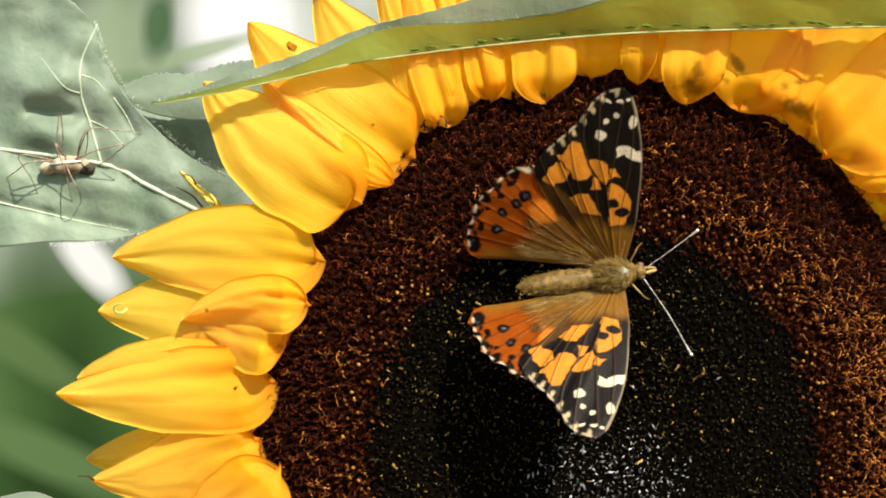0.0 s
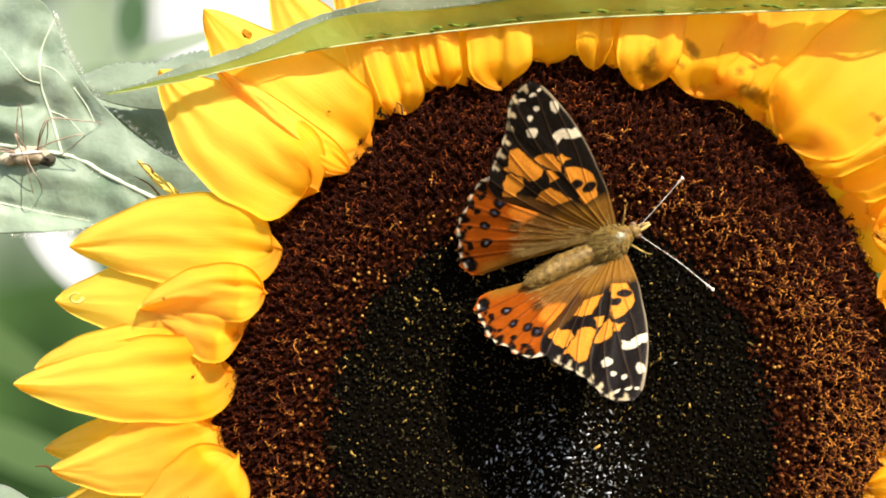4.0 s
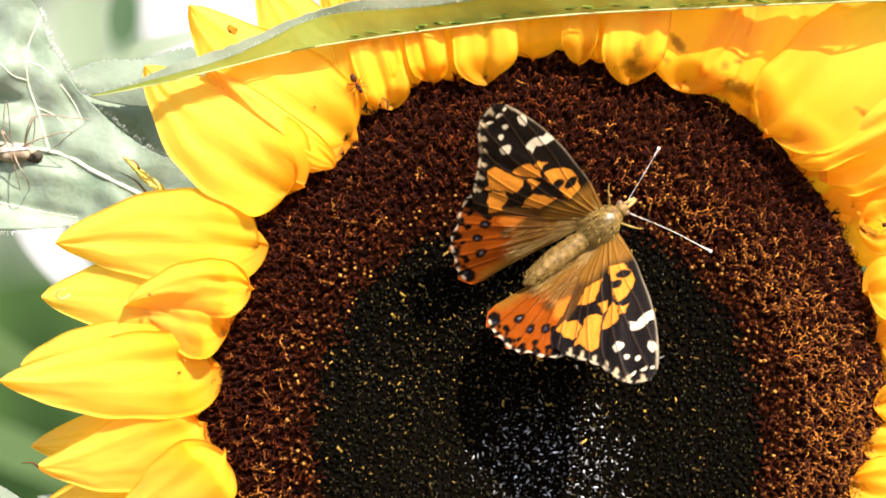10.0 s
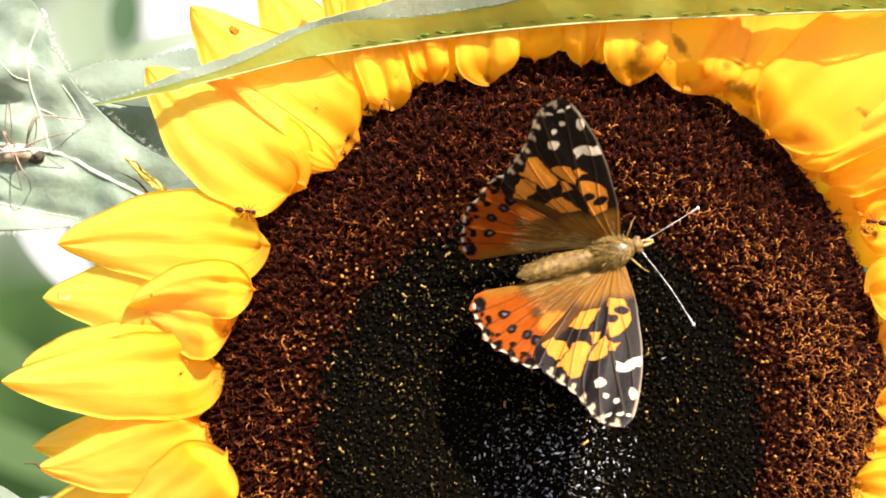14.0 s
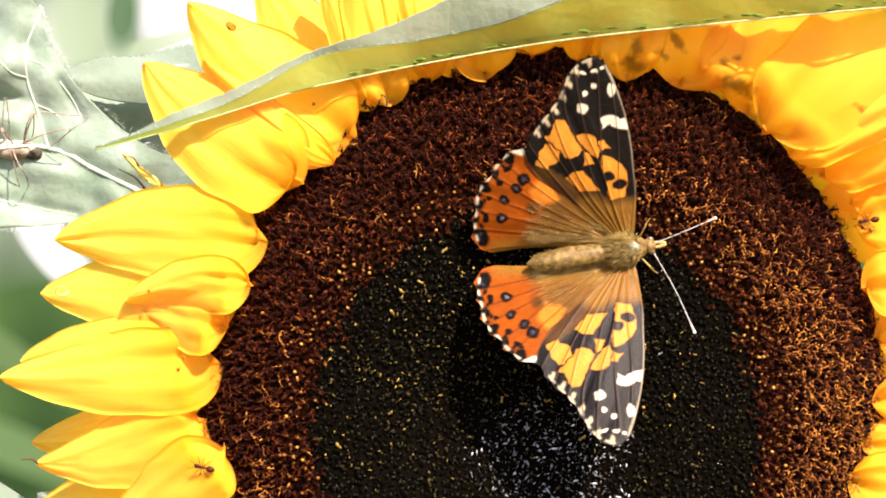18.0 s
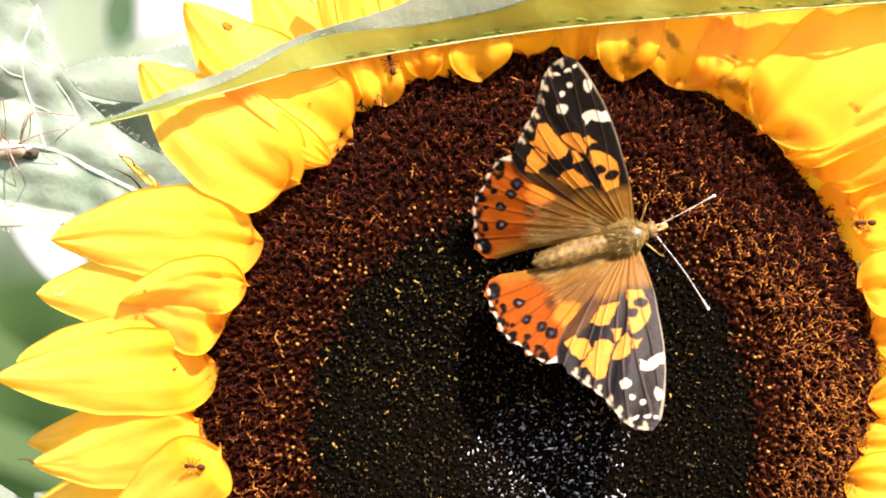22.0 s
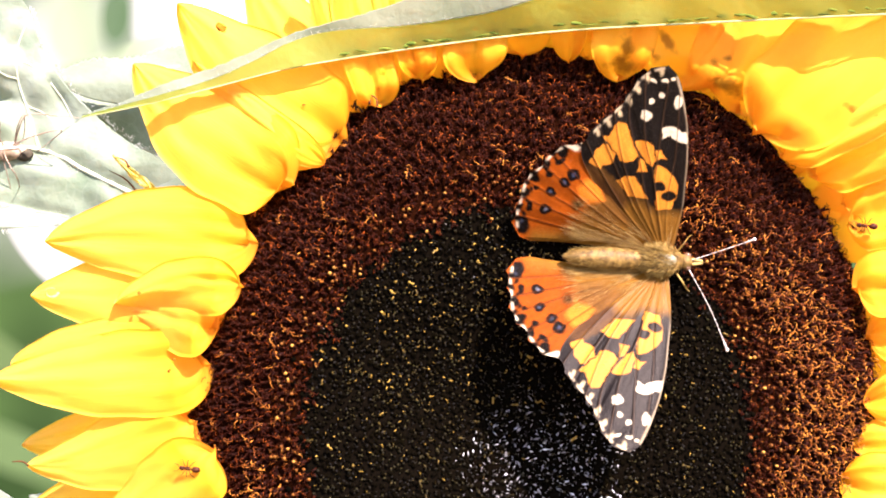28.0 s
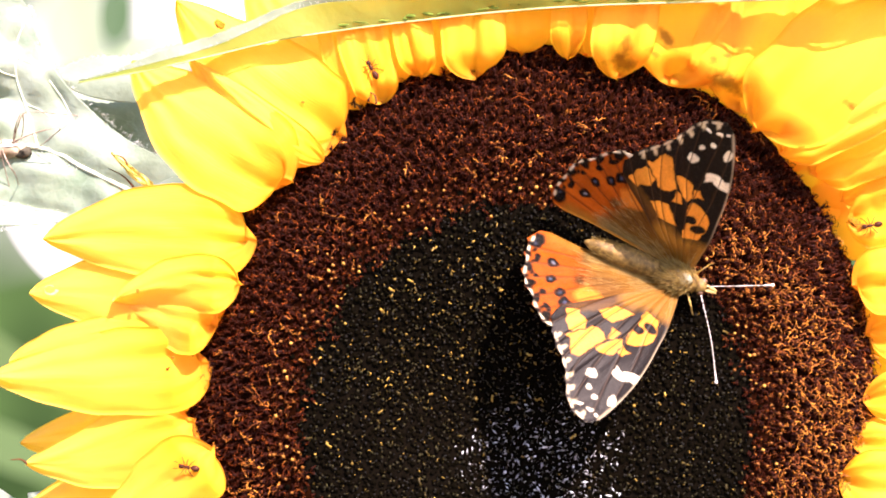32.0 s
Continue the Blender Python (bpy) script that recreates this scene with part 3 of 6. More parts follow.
def build_sunflower():
    rng = random.Random(5)
    foot = Vector(((CU - 784) * U, 0.10, GROUND))
    flower = thing("sunflower", "large yellow sunflower head with a dark red-brown disc", "sunflower", foot)
    c = plan(CU, CV)
    # stalk bends from the soil up to the back of the head
    path = spline([(foot.x, 0.10, GROUND - 0.02), (foot.x + 0.01, 0.105, -0.9), (foot.x - 0.01, 0.11, -0.35), (foot.x, 0.10, -0.10), (foot.x, 0.06, -0.02), (c.x, 0.012, c.z)], 40)
    tube_part("stalk", path, np.interp(np.linspace(0, 1, 40), [0, 0.8, 1], [0.014, 0.011, 0.018]), STALK, flower, "thick hairy green stalk", 12)
    # receptacle with the disc's dark ground
    nr, na = 40, 72
    v = [disc_point(CU, CV, -0.0003)]
    for i in range(1, nr + 1):
        r = CR * 1.03 * i / nr
        for j in range(na):
            p = 2 * math.pi * j / na
            v.append(disc_point(CU + r * math.cos(p), CV + r * math.sin(p), -0.0003))
    for q, y in ((1.0, 0.006), (0.5, 0.014)):
        for j in range(na):
            p = 2 * math.pi * j / na
            pt = plan(CU, CV) + Vector((CR * U * q * math.cos(p), y, -CR * U * q * math.sin(p)))
            v.append(pt)
    f = [(0, 1 + (j + 1) % na, 1 + j) for j in range(na)]
    for i in range(nr + 1):
        b0, b1 = 1 + i * na, 1 + (i + 1) * na
        f += [(b0 + j, b0 + (j + 1) % na, b1 + (j + 1) % na, b1 + j) for j in range(na)]
    f.append(tuple(1 + (nr + 1) * na + j for j in range(na)))
    mid = [1 if math.hypot(sum(v[k].x for k in q) / len(q) / U + 784 - SU, 441 - sum(v[k].z for k in q) / len(q) / U - SV) < 385 else 0 for q in f]
    part("disc", mesh_of("disc", v, f, [DISC, DISC_MID], True, mid), None, flower, "dark brown domed seed disc")

    # ---- ray petals, back row first ----
    n_ = [0]

    def ray(tip, root, width, front=0.0, **k):
        n_[0] += 1
        k.setdefault("depth", (-0.0020 - front, -0.0035 - front, 0.004 - front))
        petal(flower, tip, root, width, seed=n_[0], **k)

    # row behind, filling the gaps all round the head
    for i in range(34):
        p = 2 * math.pi * (i + 0.5) / 34 + rng.uniform(-.05, .05)
        tu, tv = CU + math.cos(p) * rng.uniform(850, 930), CV + math.sin(p) * rng.uniform(850, 930)
        if tu < 330 and tv < 760:
            continue
        ray((tu, tv), (CU + math.cos(p) * 580, CV + math.sin(p) * 580), rng.uniform(150, 190), depth=(0.004, 0.001, 0.012 if tu < CU else 0.002))
    # front row, from the lower edge round over the top to the far shoulder; those above and beyond rise like a bowl
    ray((190, 1080), (430, 930), 150, 0.002)
    ray((170, 960), (376, 872), 90, 0.002)
    ray((190, 935), (398, 802), 148, 0.0045, bend=-34, blunt=0.7, end=0.16)
    ray((70, 826), (364, 752), 154, 0.0015, bend=-36, blunt=0.45, end=0.12)
    ray((200, 742), (362, 706), 70, 0.000)
    ray((4, 674), (386, 650), 166, 0.003, bend=-14, blunt=0.5, curl=-0.0005, end=0.16)
    ray((42, 646), (340, 650), 122, 0.0012, bend=46, blunt=0.8)
    ray((78, 526), (440, 524), 184, 0.0025, bend=4, blunt=0.75)
    ray((246, 556), (402, 585), 132, 0.0058, bend=16, blunt=0.95, cup=0.002, trough=0.0024)
    ray((225, 540), (448, 512), 108, 0.0075, bend=24, blunt=0.95, cup=0.002, twist=-0.001, trough=0.0024)
    ray((102, 430), (470, 432), 176, 0.0048, bend=26, blunt=0.75, mat=PETAL_STAINED, trough=0.003)
    ray((260, 118), (534, 326), 200, 0.0062, bend=-36, blunt=0.75, lobe=0.04, depth=(-0.0080, -0.0092, -0.0052), end=0.14, trough=0.003)
    ray((366, 112), (594, 292), 62, 0.008, bend=-10, blunt=0.6, depth=(-0.0085, -0.0100, -0.0068), trough=0.0006)
    ray((338, 10), (628, 250), 200, 0.004, bend=-34, blunt=0.6, depth=(-0.0048, -0.0074, -0.0066), end=0.14, trough=0.003)
    ray((560, -120), (664, 197), 80, depth=(-0.0036, -0.0070, -0.0085), end=0.1)
    ray((600, -150), (696, 190), 90, depth=(-0.0048, -0.0082, -0.0090), end=0.1)
    ray((650, -170), (738, 152), 80, depth=(-0.0036, -0.0074, -0.0088), end=0.1)
    ray((700, -190), (770, 146), 76, depth=(-0.0048, -0.0084, -0.0092), end=0.1)
    ray((765, -220), (812, 138), 90, depth=(-0.0036, -0.0074, -0.0088), end=0.1)
    ray((930, -240), (946, 104), 126, depth=(-0.0034, -0.0072, -0.0086), end=0.12)
    ray((850, -240), (866, 142), 122, depth=(-0.0056, -0.0088, -0.0096), end=0.12, blunt=0.8, trough=0.0024)
    ray((1068, -230), (1062, 108), 64, depth=(-0.0036, -0.0074, -0.0090), end=0.1, mat=PETAL_STAINED)
    ray((1035, -220), (1028, 114), 70, end=0.16, depth=(-0.0048, -0.0086, -0.0096))
    ray((1290, -210), (1210, 153), 200, blunt=0.8, mat=PETAL_STAINED, depth=(-0.0050, -0.0092, -0.0130), end=0.14, trough=0.0022)
    ray((1180, -240), (1116, 144), 118, blunt=0.8, mat=PETAL_STAINED, depth=(-0.0058, -0.0098, -0.0125), end=0.16, trough=0.0022)
    ray((1400, -150), (1262, 162), 90, mat=PETAL_STAINED, depth=(-0.0044, -0.0088, -0.0140), end=0.12)
    ray((1500, -170), (1328, 200), 180, mat=PETAL_STAINED, depth=(-0.0040, -0.0086, -0.0165), end=0.12)
    ray((1690, -80), (1362, 240), 214, bend=20, blunt=0.8, mat=PETAL_STAINED, depth=(-0.0070, -0.0112, -0.0205), end=0.18, trough=0.0014)
    ray((1760, 110), (1406, 280), 100, depth=(-0.0064, -0.0104, -0.0200), end=0.14, trough=0.0008)
    ray((1770, 190), (1462, 318), 110, depth=(-0.0040, -0.0056, -0.0190), end=0.14)
    ray((1800, 260), (1512, 366), 80, depth=(-0.0024, -0.0036, -0.0150), end=0.14)
    ray((1830, 330), (1528, 402), 124, depth=(-0.0040, -0.0052, -0.0160), end=0.14, mat=PETAL_STAINED)
    ray((1900, 430), (1560, 440), 190, depth=(0.0020, 0.0005, -0.0080))
    ray((1850, 480), (1534, 516), 132, depth=(-0.0050, -0.0066, -0.0120), end=0.12)
    ray((1860, 600), (1556, 600), 120, depth=(-0.0030, -0.0042, -0.0080))
    ray((1850, 690), (1554, 718), 100, depth=(-0.0046, -0.0060, -0.0080))
    ray((1830, 790), (1536, 795), 100, depth=(-0.0040, -0.0052, -0.0070))
    ray((1800, 900), (1510, 856), 130, depth=(-0.0060, -0.0074, -0.0060))
    ray((1700, 1050), (1490, 950), 150, 0.003)
    # brown stains and specks on the petals
    for u, v, a, b_, tn in ((414, 52, 10, 6, 30), (1536, 404, 10, 6, 30), (1548, 412, 5, 4, 0), (330, 640, 3, 2, 0), (320, 660, 3, 2, 0), (268, 522, 3, 3, 0), (470, 560, 3, 2, 0), (560, 190, 3, 2, 0)):
        y = surface(u, v) - 0.00005
        p = plan(u, v, y)
        bm = blob((a * U, 0.00003, b_ * U), (0, 0, 0), Matrix.Rotation(radians(tn), 3, "Y"), 16, 10, 0.9)
        for q in bm.verts:
            q.co += p
        part("stain", bm, STAIN, flower, "brown stain")
    # dark bristles among the petals of the shoulder
    for (u0, v0), (u1, v1), y in (((42, 820), (72, 827), -0.001), ((345, 80), (395, 152), -0.001), ((215, 305), (265, 345), 0.01), ((225, 282), (250, 300), 0.01), ((652, 168), (646, 196), -0.006), ((668, 150), (676, 190), -0.0075), ((640, 178), (652, 200), -0.006), ((676, 172), (690, 194), -0.0078), ((636, 192), (664, 204), -0.006)):
        a, b_ = np.array(plan(u0, v0, y)), np.array(plan(u1, v1, y))
        mid = (a + b_) / 2 + np.array([0.0004, 0, 0.0004])
        tube_part("bristle", spline([a, mid, b_], 8), [0.00006, .0001, .00012, .00014, .00016, .00018, .0002, .0002], BRISTLE, flower, "thin dark bristle", 5)
    a = np.linspace(0, 5.2, 14)
    curl = np.array([plan(114 + 11 * math.cos(k), 521 + 8 * math.sin(k), -0.004 - 0.0004 * k) for k in a])
    tube_part("tip_curl", curl, np.linspace(0.00035, 0.0001, 14), BRACT, flower, "dry curled petal tip", 6)
    # narrow green bracts behind the petals
    for (u0, v0), (u1, v1) in (((222, 278), (285, 335)), ((238, 300), (300, 345))):
        petal(flower, (u0, v0), (u1, v1), 14, depth=(0.012, 0.012, 0.012), cup=0.0004, blunt=0.2, seed=90 + u0, mat=BRACT, name="bract")

    # ---- florets in spirals ----
    ft, bt, pt = floret_templates(rng), bud_templates(rng), pollen_templates(rng)
    kinds = len(ft)
    ft = ft + [(v, f, [2 if k else 0 for k in ix]) for v, f, ix in ft]
    singles, outer, inner, pollen = [], [], [], []
    shapes = [mesh_of("floret", *tpl[:2], [FLORET, STIGMA, STIGMA_GOLD], True, tpl[2]) for tpl in ft]
    gold = math.pi * (3 - math.sqrt(5))
    for i in range(1, 9800):
        q = 7.0 * math.sqrt(i)
        u, v_ = SU + q * math.cos(i * gold), SV + q * math.sin(i * gold)
        if math.hypot(u - CU, v_ - CV) > CR - 4 + rng.uniform(-8, 8) or v_ > 1330:
            continue
        u += rng.uniform(-3, 3)
        v_ += rng.uniform(-3, 3)
        nrm = disc_normal(u, v_)
        o = np.array(disc_point(u, v_))
        edge = math.hypot(u - CU, v_ - CV) / CR
        lean = np.array(nrm) + np.array([rng.gauss(0, 0.22), 0, rng.gauss(0, 0.22)])
        grown = q + 16 * noise.noise((u * 0.02, v_ * 0.02, 3.0)) + 10 * noise.noise((u * 0.07, v_ * 0.07, 5.0)) + rng.gauss(0, 5)
        if grown < 372:
            for _ in range(2):
                inner.append((rng.randrange(5), np.array(disc_point(u + rng.uniform(-6, 6), v_ + rng.uniform(-6, 6), -0.0001)), turned(nrm, rng.uniform(0, 6.28), rng.uniform(0.4, 0.9))))
            inner.append((rng.randrange(5), o, turned(lean + np.array([rng.gauss(0, 0.2), 0, rng.gauss(0, 0.2)]), rng.uniform(0, 6.28), rng.uniform(0.6, 1.05))))
            shoulder = max(0.0, 1 - math.hypot((u - 900) / 300, (v_ - 610) / 230)) ** 0.7
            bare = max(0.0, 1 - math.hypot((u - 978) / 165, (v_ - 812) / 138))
            share = (0.04 + 0.34 * shoulder + 0.30 * max(0.0, noise.noise((u * 0.022, v_ * 0.022, 8.0)))) * (1 - min(1.0, 1.5 * bare)) + 0.05
            for _ in range(2):
                at = np.array(disc_point(u + rng.uniform(-6, 6), v_ + rng.uniform(-6, 6), -0.0002))
                inner.append((15 + rng.randrange(4), at, turned(nrm + Vector((rng.gauss(0, .5), 0, rng.gauss(0, .5))), rng.uniform(0, 6.28), rng.uniform(0.5, 1.2))))
            for _ in range(3):
                if rng.random() < share:
                    at = np.array(disc_point(u + rng.uniform(-4, 4), v_ + rng.uniform(-4, 4)))
                    inner.append((5 + rng.randrange(6), at, turned(lean, rng.uniform(0, 6.28), rng.uniform(0.4, 1.1) + (rng.random() < 0.08) * rng.uniform(0.4, 1.2))))
            # glints in the dip, put in as small tilted white flakes
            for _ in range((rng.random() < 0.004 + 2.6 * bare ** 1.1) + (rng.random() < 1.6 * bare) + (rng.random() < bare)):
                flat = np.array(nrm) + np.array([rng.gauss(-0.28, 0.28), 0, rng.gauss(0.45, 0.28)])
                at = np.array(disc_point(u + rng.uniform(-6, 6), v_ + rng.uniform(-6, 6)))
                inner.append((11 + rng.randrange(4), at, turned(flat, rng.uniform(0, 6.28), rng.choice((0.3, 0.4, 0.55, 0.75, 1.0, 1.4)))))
        else:
            out_ = np.array([u - CU, 0.0, CV - v_]) / CR
            # besides age, more gold to the lower right: the disc's sunlit side as colour
            ripe_shade = (grown - 436 - 165 * max(-1.0, min(1.0, ((u - SU) * 0.62 + (v_ - SV) * 0.78 + 20) / 480))) / 120 + rng.gauss(0, 0.2)
            band = math.exp(-((grown - 452) / 46) ** 2)
            k = rng.randrange(kinds) + (kinds if rng.random() > ripe_shade or rng.random() < 0.03 + band * (0.24 + 0.14 * max(-1.0, min(1.0, ((u - SU) * 0.6 + v_ - 590) / 300))) else 0)
            young = max(0.0, 1 - (grown - 372) / 60)
            lean = lean + out_ * 0.30
            size = (rng.uniform(0.45, 0.7) if young > 0 else rng.uniform(0.9, 1.25) + rng.uniform(0.1, 0.4) * (k >= kinds)) * (1 + 0.2 * (edge > 0.93))
            mtx = turned(lean, rng.uniform(0, 6.28), size)
            if 610 < u < 800 and 250 < v_ < 420 and len(singles) < 300:
                singles.append((k, o, mtx))
            elif rng.random() > young * 0.75:
                outer.append((k, o, mtx))
            else:
                inner.append((rng.randrange(5), o, turned(nrm, rng.uniform(0, 6.28), rng.uniform(0.6, 1.1))))
            if young > 0:
                for _ in range(2):
                    at = np.array(disc_point(u + rng.uniform(-8, 8), v_ + rng.uniform(-8, 8)))
                    outer.append((rng.randrange(kinds), at, turned(lean + np.array([rng.gauss(0, 0.3), 0, rng.gauss(0, 0.3)]), rng.uniform(0, 6.28), rng.uniform(0.4, 0.75))))
            if young > 0 and rng.random() < 0.48 - 0.22 * young:
                pollen.append((rng.randrange(3), o, turned(lean, 0, rng.uniform(0.55, 1.15))))
    scatter("floret_carpet", ft, outer, [FLORET, STIGMA, STIGMA_GOLD], flower, "open red-brown florets with curled golden stigmas")
    scatter("bud_carpet", bt, inner, [BUD, BUD_TIP, GLINT_FLAKE, SCALE], flower, "closed blackish olive buds of the disc's middle")
    scatter("pollen", pt, pollen, [POLLEN, POLLEN, POLLEN], flower, "golden pollen grains on the young florets")
    for k, o, mtx in singles:
        ob = part("floret", shapes[k], None, flower)
        ob.matrix_basis = Matrix.Translation(o) @ Matrix(mtx.tolist()).to_4x4()
    return flower


# ---- leaves ----
def leaf_sheet(name, low, high, y0, y1, mats, parent, origin=Vector(), bulge=0.0, teeth=0.0, seed=1, split=None, label="", nl=90, nw=26, quiver=0.0012, relief=None):
    """A leaf blade between two edge curves in plan units, y0 at the low edge and y1 at the high one."""
    lo, hi = spline(low, nl), spline(high, nl)
    verts, ix = [], []
    for i in range(nl):
        tooth = teeth * (abs((i * 0.37 + 0.2 * math.sin(i)) % 1 - 0.5) - 0.25)
        for j in range(nw):
            q = j / (nw - 1)
            p = lo[i] * (1 - q) + hi[i] * q
            p = p + (hi[i] - lo[i]) / (np.linalg.norm(hi[i] - lo[i]) + 1e-6) * tooth * q * (q > 0.92)
            ya, yb = (y0(p[0]), y1(p[0])) if callable(y0) else (y0, y1)
            y = ya * (1 - q) + yb * q - bulge * math.sin(math.pi * q)
            y += quiver * noise.noise((p[0] * 0.012, p[1] * 0.012, seed))
            if relief:
                y += relief(p[0], p[1])
            verts.append(plan(p[0], p[1], y) - origin)
    f = grid_faces(nl, nw)
    if split is not None:
        ix = [(0 if (k % (nw - 1)) / (nw - 1) < split else 1) for k in range(len(f))]
    me = mesh_of(name, verts, f, mats, True, ix if split is not None else None)
    ob = part(name, me, None, parent, label)
    sol = ob.modifiers.new("thickness", "SOLIDIFY")
    sol.thickness = 0.0004
    sol.use_rim_only = True
    return ob


def hairs(name, path, length, count, parent, seed, origin=Vector(), away=(0, 0, 1)):
    """Short pale hairs along an edge."""
    rng = random.Random(seed)
    tpl = [tube([(0, 0, 0), (0, 0, 0.6), (0.15, 0, 1.0)], [0.03, 0.022, 0.006], 3)]
    tpl = [(tpl[0][0], tpl[0][1], [0] * len(tpl[0][1]))]
    pts = [p for p in path]
    put = []
    for _ in range(count):
        k = rng.uniform(0, len(pts) - 1.001)
        p = pts[int(k)] * (1 - k % 1) + pts[int(k) + 1] * (k % 1)
        d = np.array(away) + np.array([rng.gauss(0, .5), rng.gauss(0, .5), rng.gauss(0, .5)])
        put.append((0, np.array(p) - np.array(origin), turned(d, rng.uniform(0, 6), length * rng.uniform(0.5, 1.2))))
    return scatter(name, tpl, put, [LEAF_HAIR], parent, "fine pale hairs")


def build_leaves():
    # leaf that hangs over the top of the head and sways
    pivot = plan(1500, 0, -0.030)
    top = thing("overhanging_leaf", "drooping sunflower leaf, mint above and olive beneath", "leaf")

    def hang(u):
        return float(np.interp(u, [183, 400, 560, 640, 900, 1200, 1500, 1850], [-0.0104, -0.0108, -0.0102, -0.0098, -0.0102, -0.0130, -0.0184, -0.0240]))

    def fore(u):
        return hang(u) - float(np.interp(u, [183, 400, 640, 900, 1100, 1850], [0.0000, 0.0004, 0.0016, 0.0030, 0.0048, 0.0064]))

    def back_edge(u):
        return fore(u) - float(np.interp(u, [183, 420, 640, 1000, 1850], [0.0000, 0.0000, 0.0006, 0.0022, 0.0030]))

    low = [(165, 168), (235, 155), (300, 141), (400, 117), (520, 87), (600, 73), (700, 58), (800, 45), (900, 33), (1050, 20), (1300, 8), (1568, -3), (1850, -12)]
    mid = [(170, 164), (235, 147), (300, 130), (400, 101), (480, 66), (526, 42), (580, 24), (640, 16), (740, 10), (830, -2), (900, -14), (960, -32), (1060, -64), (1165, -92), (1850, -140)]
    high = [(167, 163), (240, 140), (300, 114), (400, 81), (470, 53), (522, 29), (590, 9), (690, -18), (762, -45), (898, -100), (1100, -170), (1850, -230)]
    leaf_sheet("blade_under", low, mid, hang, fore, LEAF_UNDER, top, pivot, 0.0, 0, 3, label="sunlit olive underside with a pale margin", nl=130, nw=30, quiver=0.0008)
    leaf_sheet("blade_upper", mid, high, fore, back_edge, LEAF_TOP, top, pivot, 0.0, 6, 3, label="mint green hairy upper side", nl=130, nw=30, quiver=0.0008)
    edge = np.array([plan(p[0], p[1], hang(p[0]) - 0.0002) for p in spline(low, 80)])
    tube_part("margin", edge - np.array(pivot), np.interp(np.linspace(0, 1, 80), [0, 0.1, 1], [0.00006, 0.00012, 0.00018]), LEAF_EDGE, top, "pale leaf margin")
    rng = random.Random(31)
    rim = spline(low, 60)
    # folded teeth along the margin, their shadows put in as dark green dashes
    for k in range(17, 53):
        u, v = rim[k]
        p = plan(u + rng.uniform(-12, 12), v - rng.uniform(6, 13), hang(u) - 0.00045) - pivot
        bm = blob((rng.uniform(4, 17) * U, 0.00012, rng.uniform(0.8, 2.4) * U), (0, 0, 0), Matrix.Rotation(radians(rng.uniform(-10, 14)), 3, "Y"), 12, 8, 1.4)
        for q in bm.verts:
            q.co += p
        part("tooth", bm, LEAF_TOOTH_SHADE, top, "folded tooth with its shade painted dark green")
    fold = np.array([plan(p[0], p[1], fore(p[0]) - 0.0002) for p in spline(mid, 80)])
    hairs("edge_hairs", fold, 0.0007, 260, top, 4, pivot)
    stem = spline([np.array(plan(1850, -60, -0.03)) - np.array(pivot), np.array((0.10, -0.01, 0.06)), np.array((0.13, 0.08, 0.0)), np.array((0.0, 0.13, -0.1))], 20)
    tube_part("leaf_stalk", stem, 0.002, STALK, top, "green leaf stalk", 8)
    top.location = pivot

    # broad grey-green leaf behind, where the harvestman sits
    y = 0.075

    veins = (((80, 19), (52, 86), 22, 0.0010), ((52, 86), (52, 150), 22, 0.0012), ((52, 150), (90, 268), 24, 0.0012), ((-60, 250), (90, 268), 26, 0.0010), ((90, 268), (262, 350), 22, 0.0014),
             ((-120, 330), (-8, 357), 12, 0.0009), ((-8, 357), (140, 386), 12, 0.0009), ((-40, 172), (36, 182), 15, 0.0022), ((110, 150), (150, 215), 9, 0.0007))

    def crumple(u, v):
        """Depth of the folds: the blade sinks towards its veins and swells between them."""
        out = 0.0
        for (ua, va), (ub, vb), wide, deep in veins:
            du, dv = ub - ua, vb - va
            k = max(0.0, min(1.0, ((u - ua) * du + (v - va) * dv) / (du * du + dv * dv)))
            out += deep * math.exp(-(((u - ua - k * du) ** 2 + (v - va - k * dv) ** 2) / wide ** 2))
        out -= 0.0024 * math.exp(-((u + 10) ** 2 / 2600 + (v - 120) ** 2 / 1500)) + 0.0020 * math.exp(-((u + 20) ** 2 / 2600 + (v - 215) ** 2 / 500))
        return out + 0.0004 * noise.noise((u * 0.03, v * 0.03, 2.0))

    def face(u, v, rise):
        return np.array(plan(u, v, y + 0.0026 * noise.noise((u * 0.012, v * 0.012, 7)) + crumple(u, v) - rise))

    back = thing("broad_leaf", "broad grey-green hairy sunflower leaf with pale ribs", "leaf", plan(300, 400, y))
    leaf_sheet("blade", [(-420, 420), (-200, 425), (0, 408), (60, 406), (120, 400), (190, 380), (260, 350), (330, 318), (360, 300)],
               [(-420, 40), (-200, -60), (-20, -60), (35, -20), (72, 20), (95, 85), (150, 170), (260, 262), (360, 298)],
               y, y, LEAF_GREY, back, Vector(), 0.0, 4, 7, label="puckered grey-green blade", nl=170, nw=110, quiver=0.0026, relief=crumple)
    for pts, r in (([(-420, 200), (-150, 236), (90, 268), (165, 302), (262, 350), (330, 385)], 0.00056), ([(90, 268), (70, 200), (52, 143), (52, 86), (80, 19)], 0.00036),
                   ([(-120, 332), (-8, 357), (60, 372), (140, 386)], 0.0003), ([(110, 150), (132, 180), (150, 215)], 0.00022), ([(66, 190), (100, 205), (128, 232)], 0.00018), ([(52, 110), (76, 118), (96, 138)], 0.00018), ([(52, 143), (20, 130), (-20, 80)], 0.0002)):
        p = np.array([face(u, v, 0.0) for u, v in spline(pts, 26)])
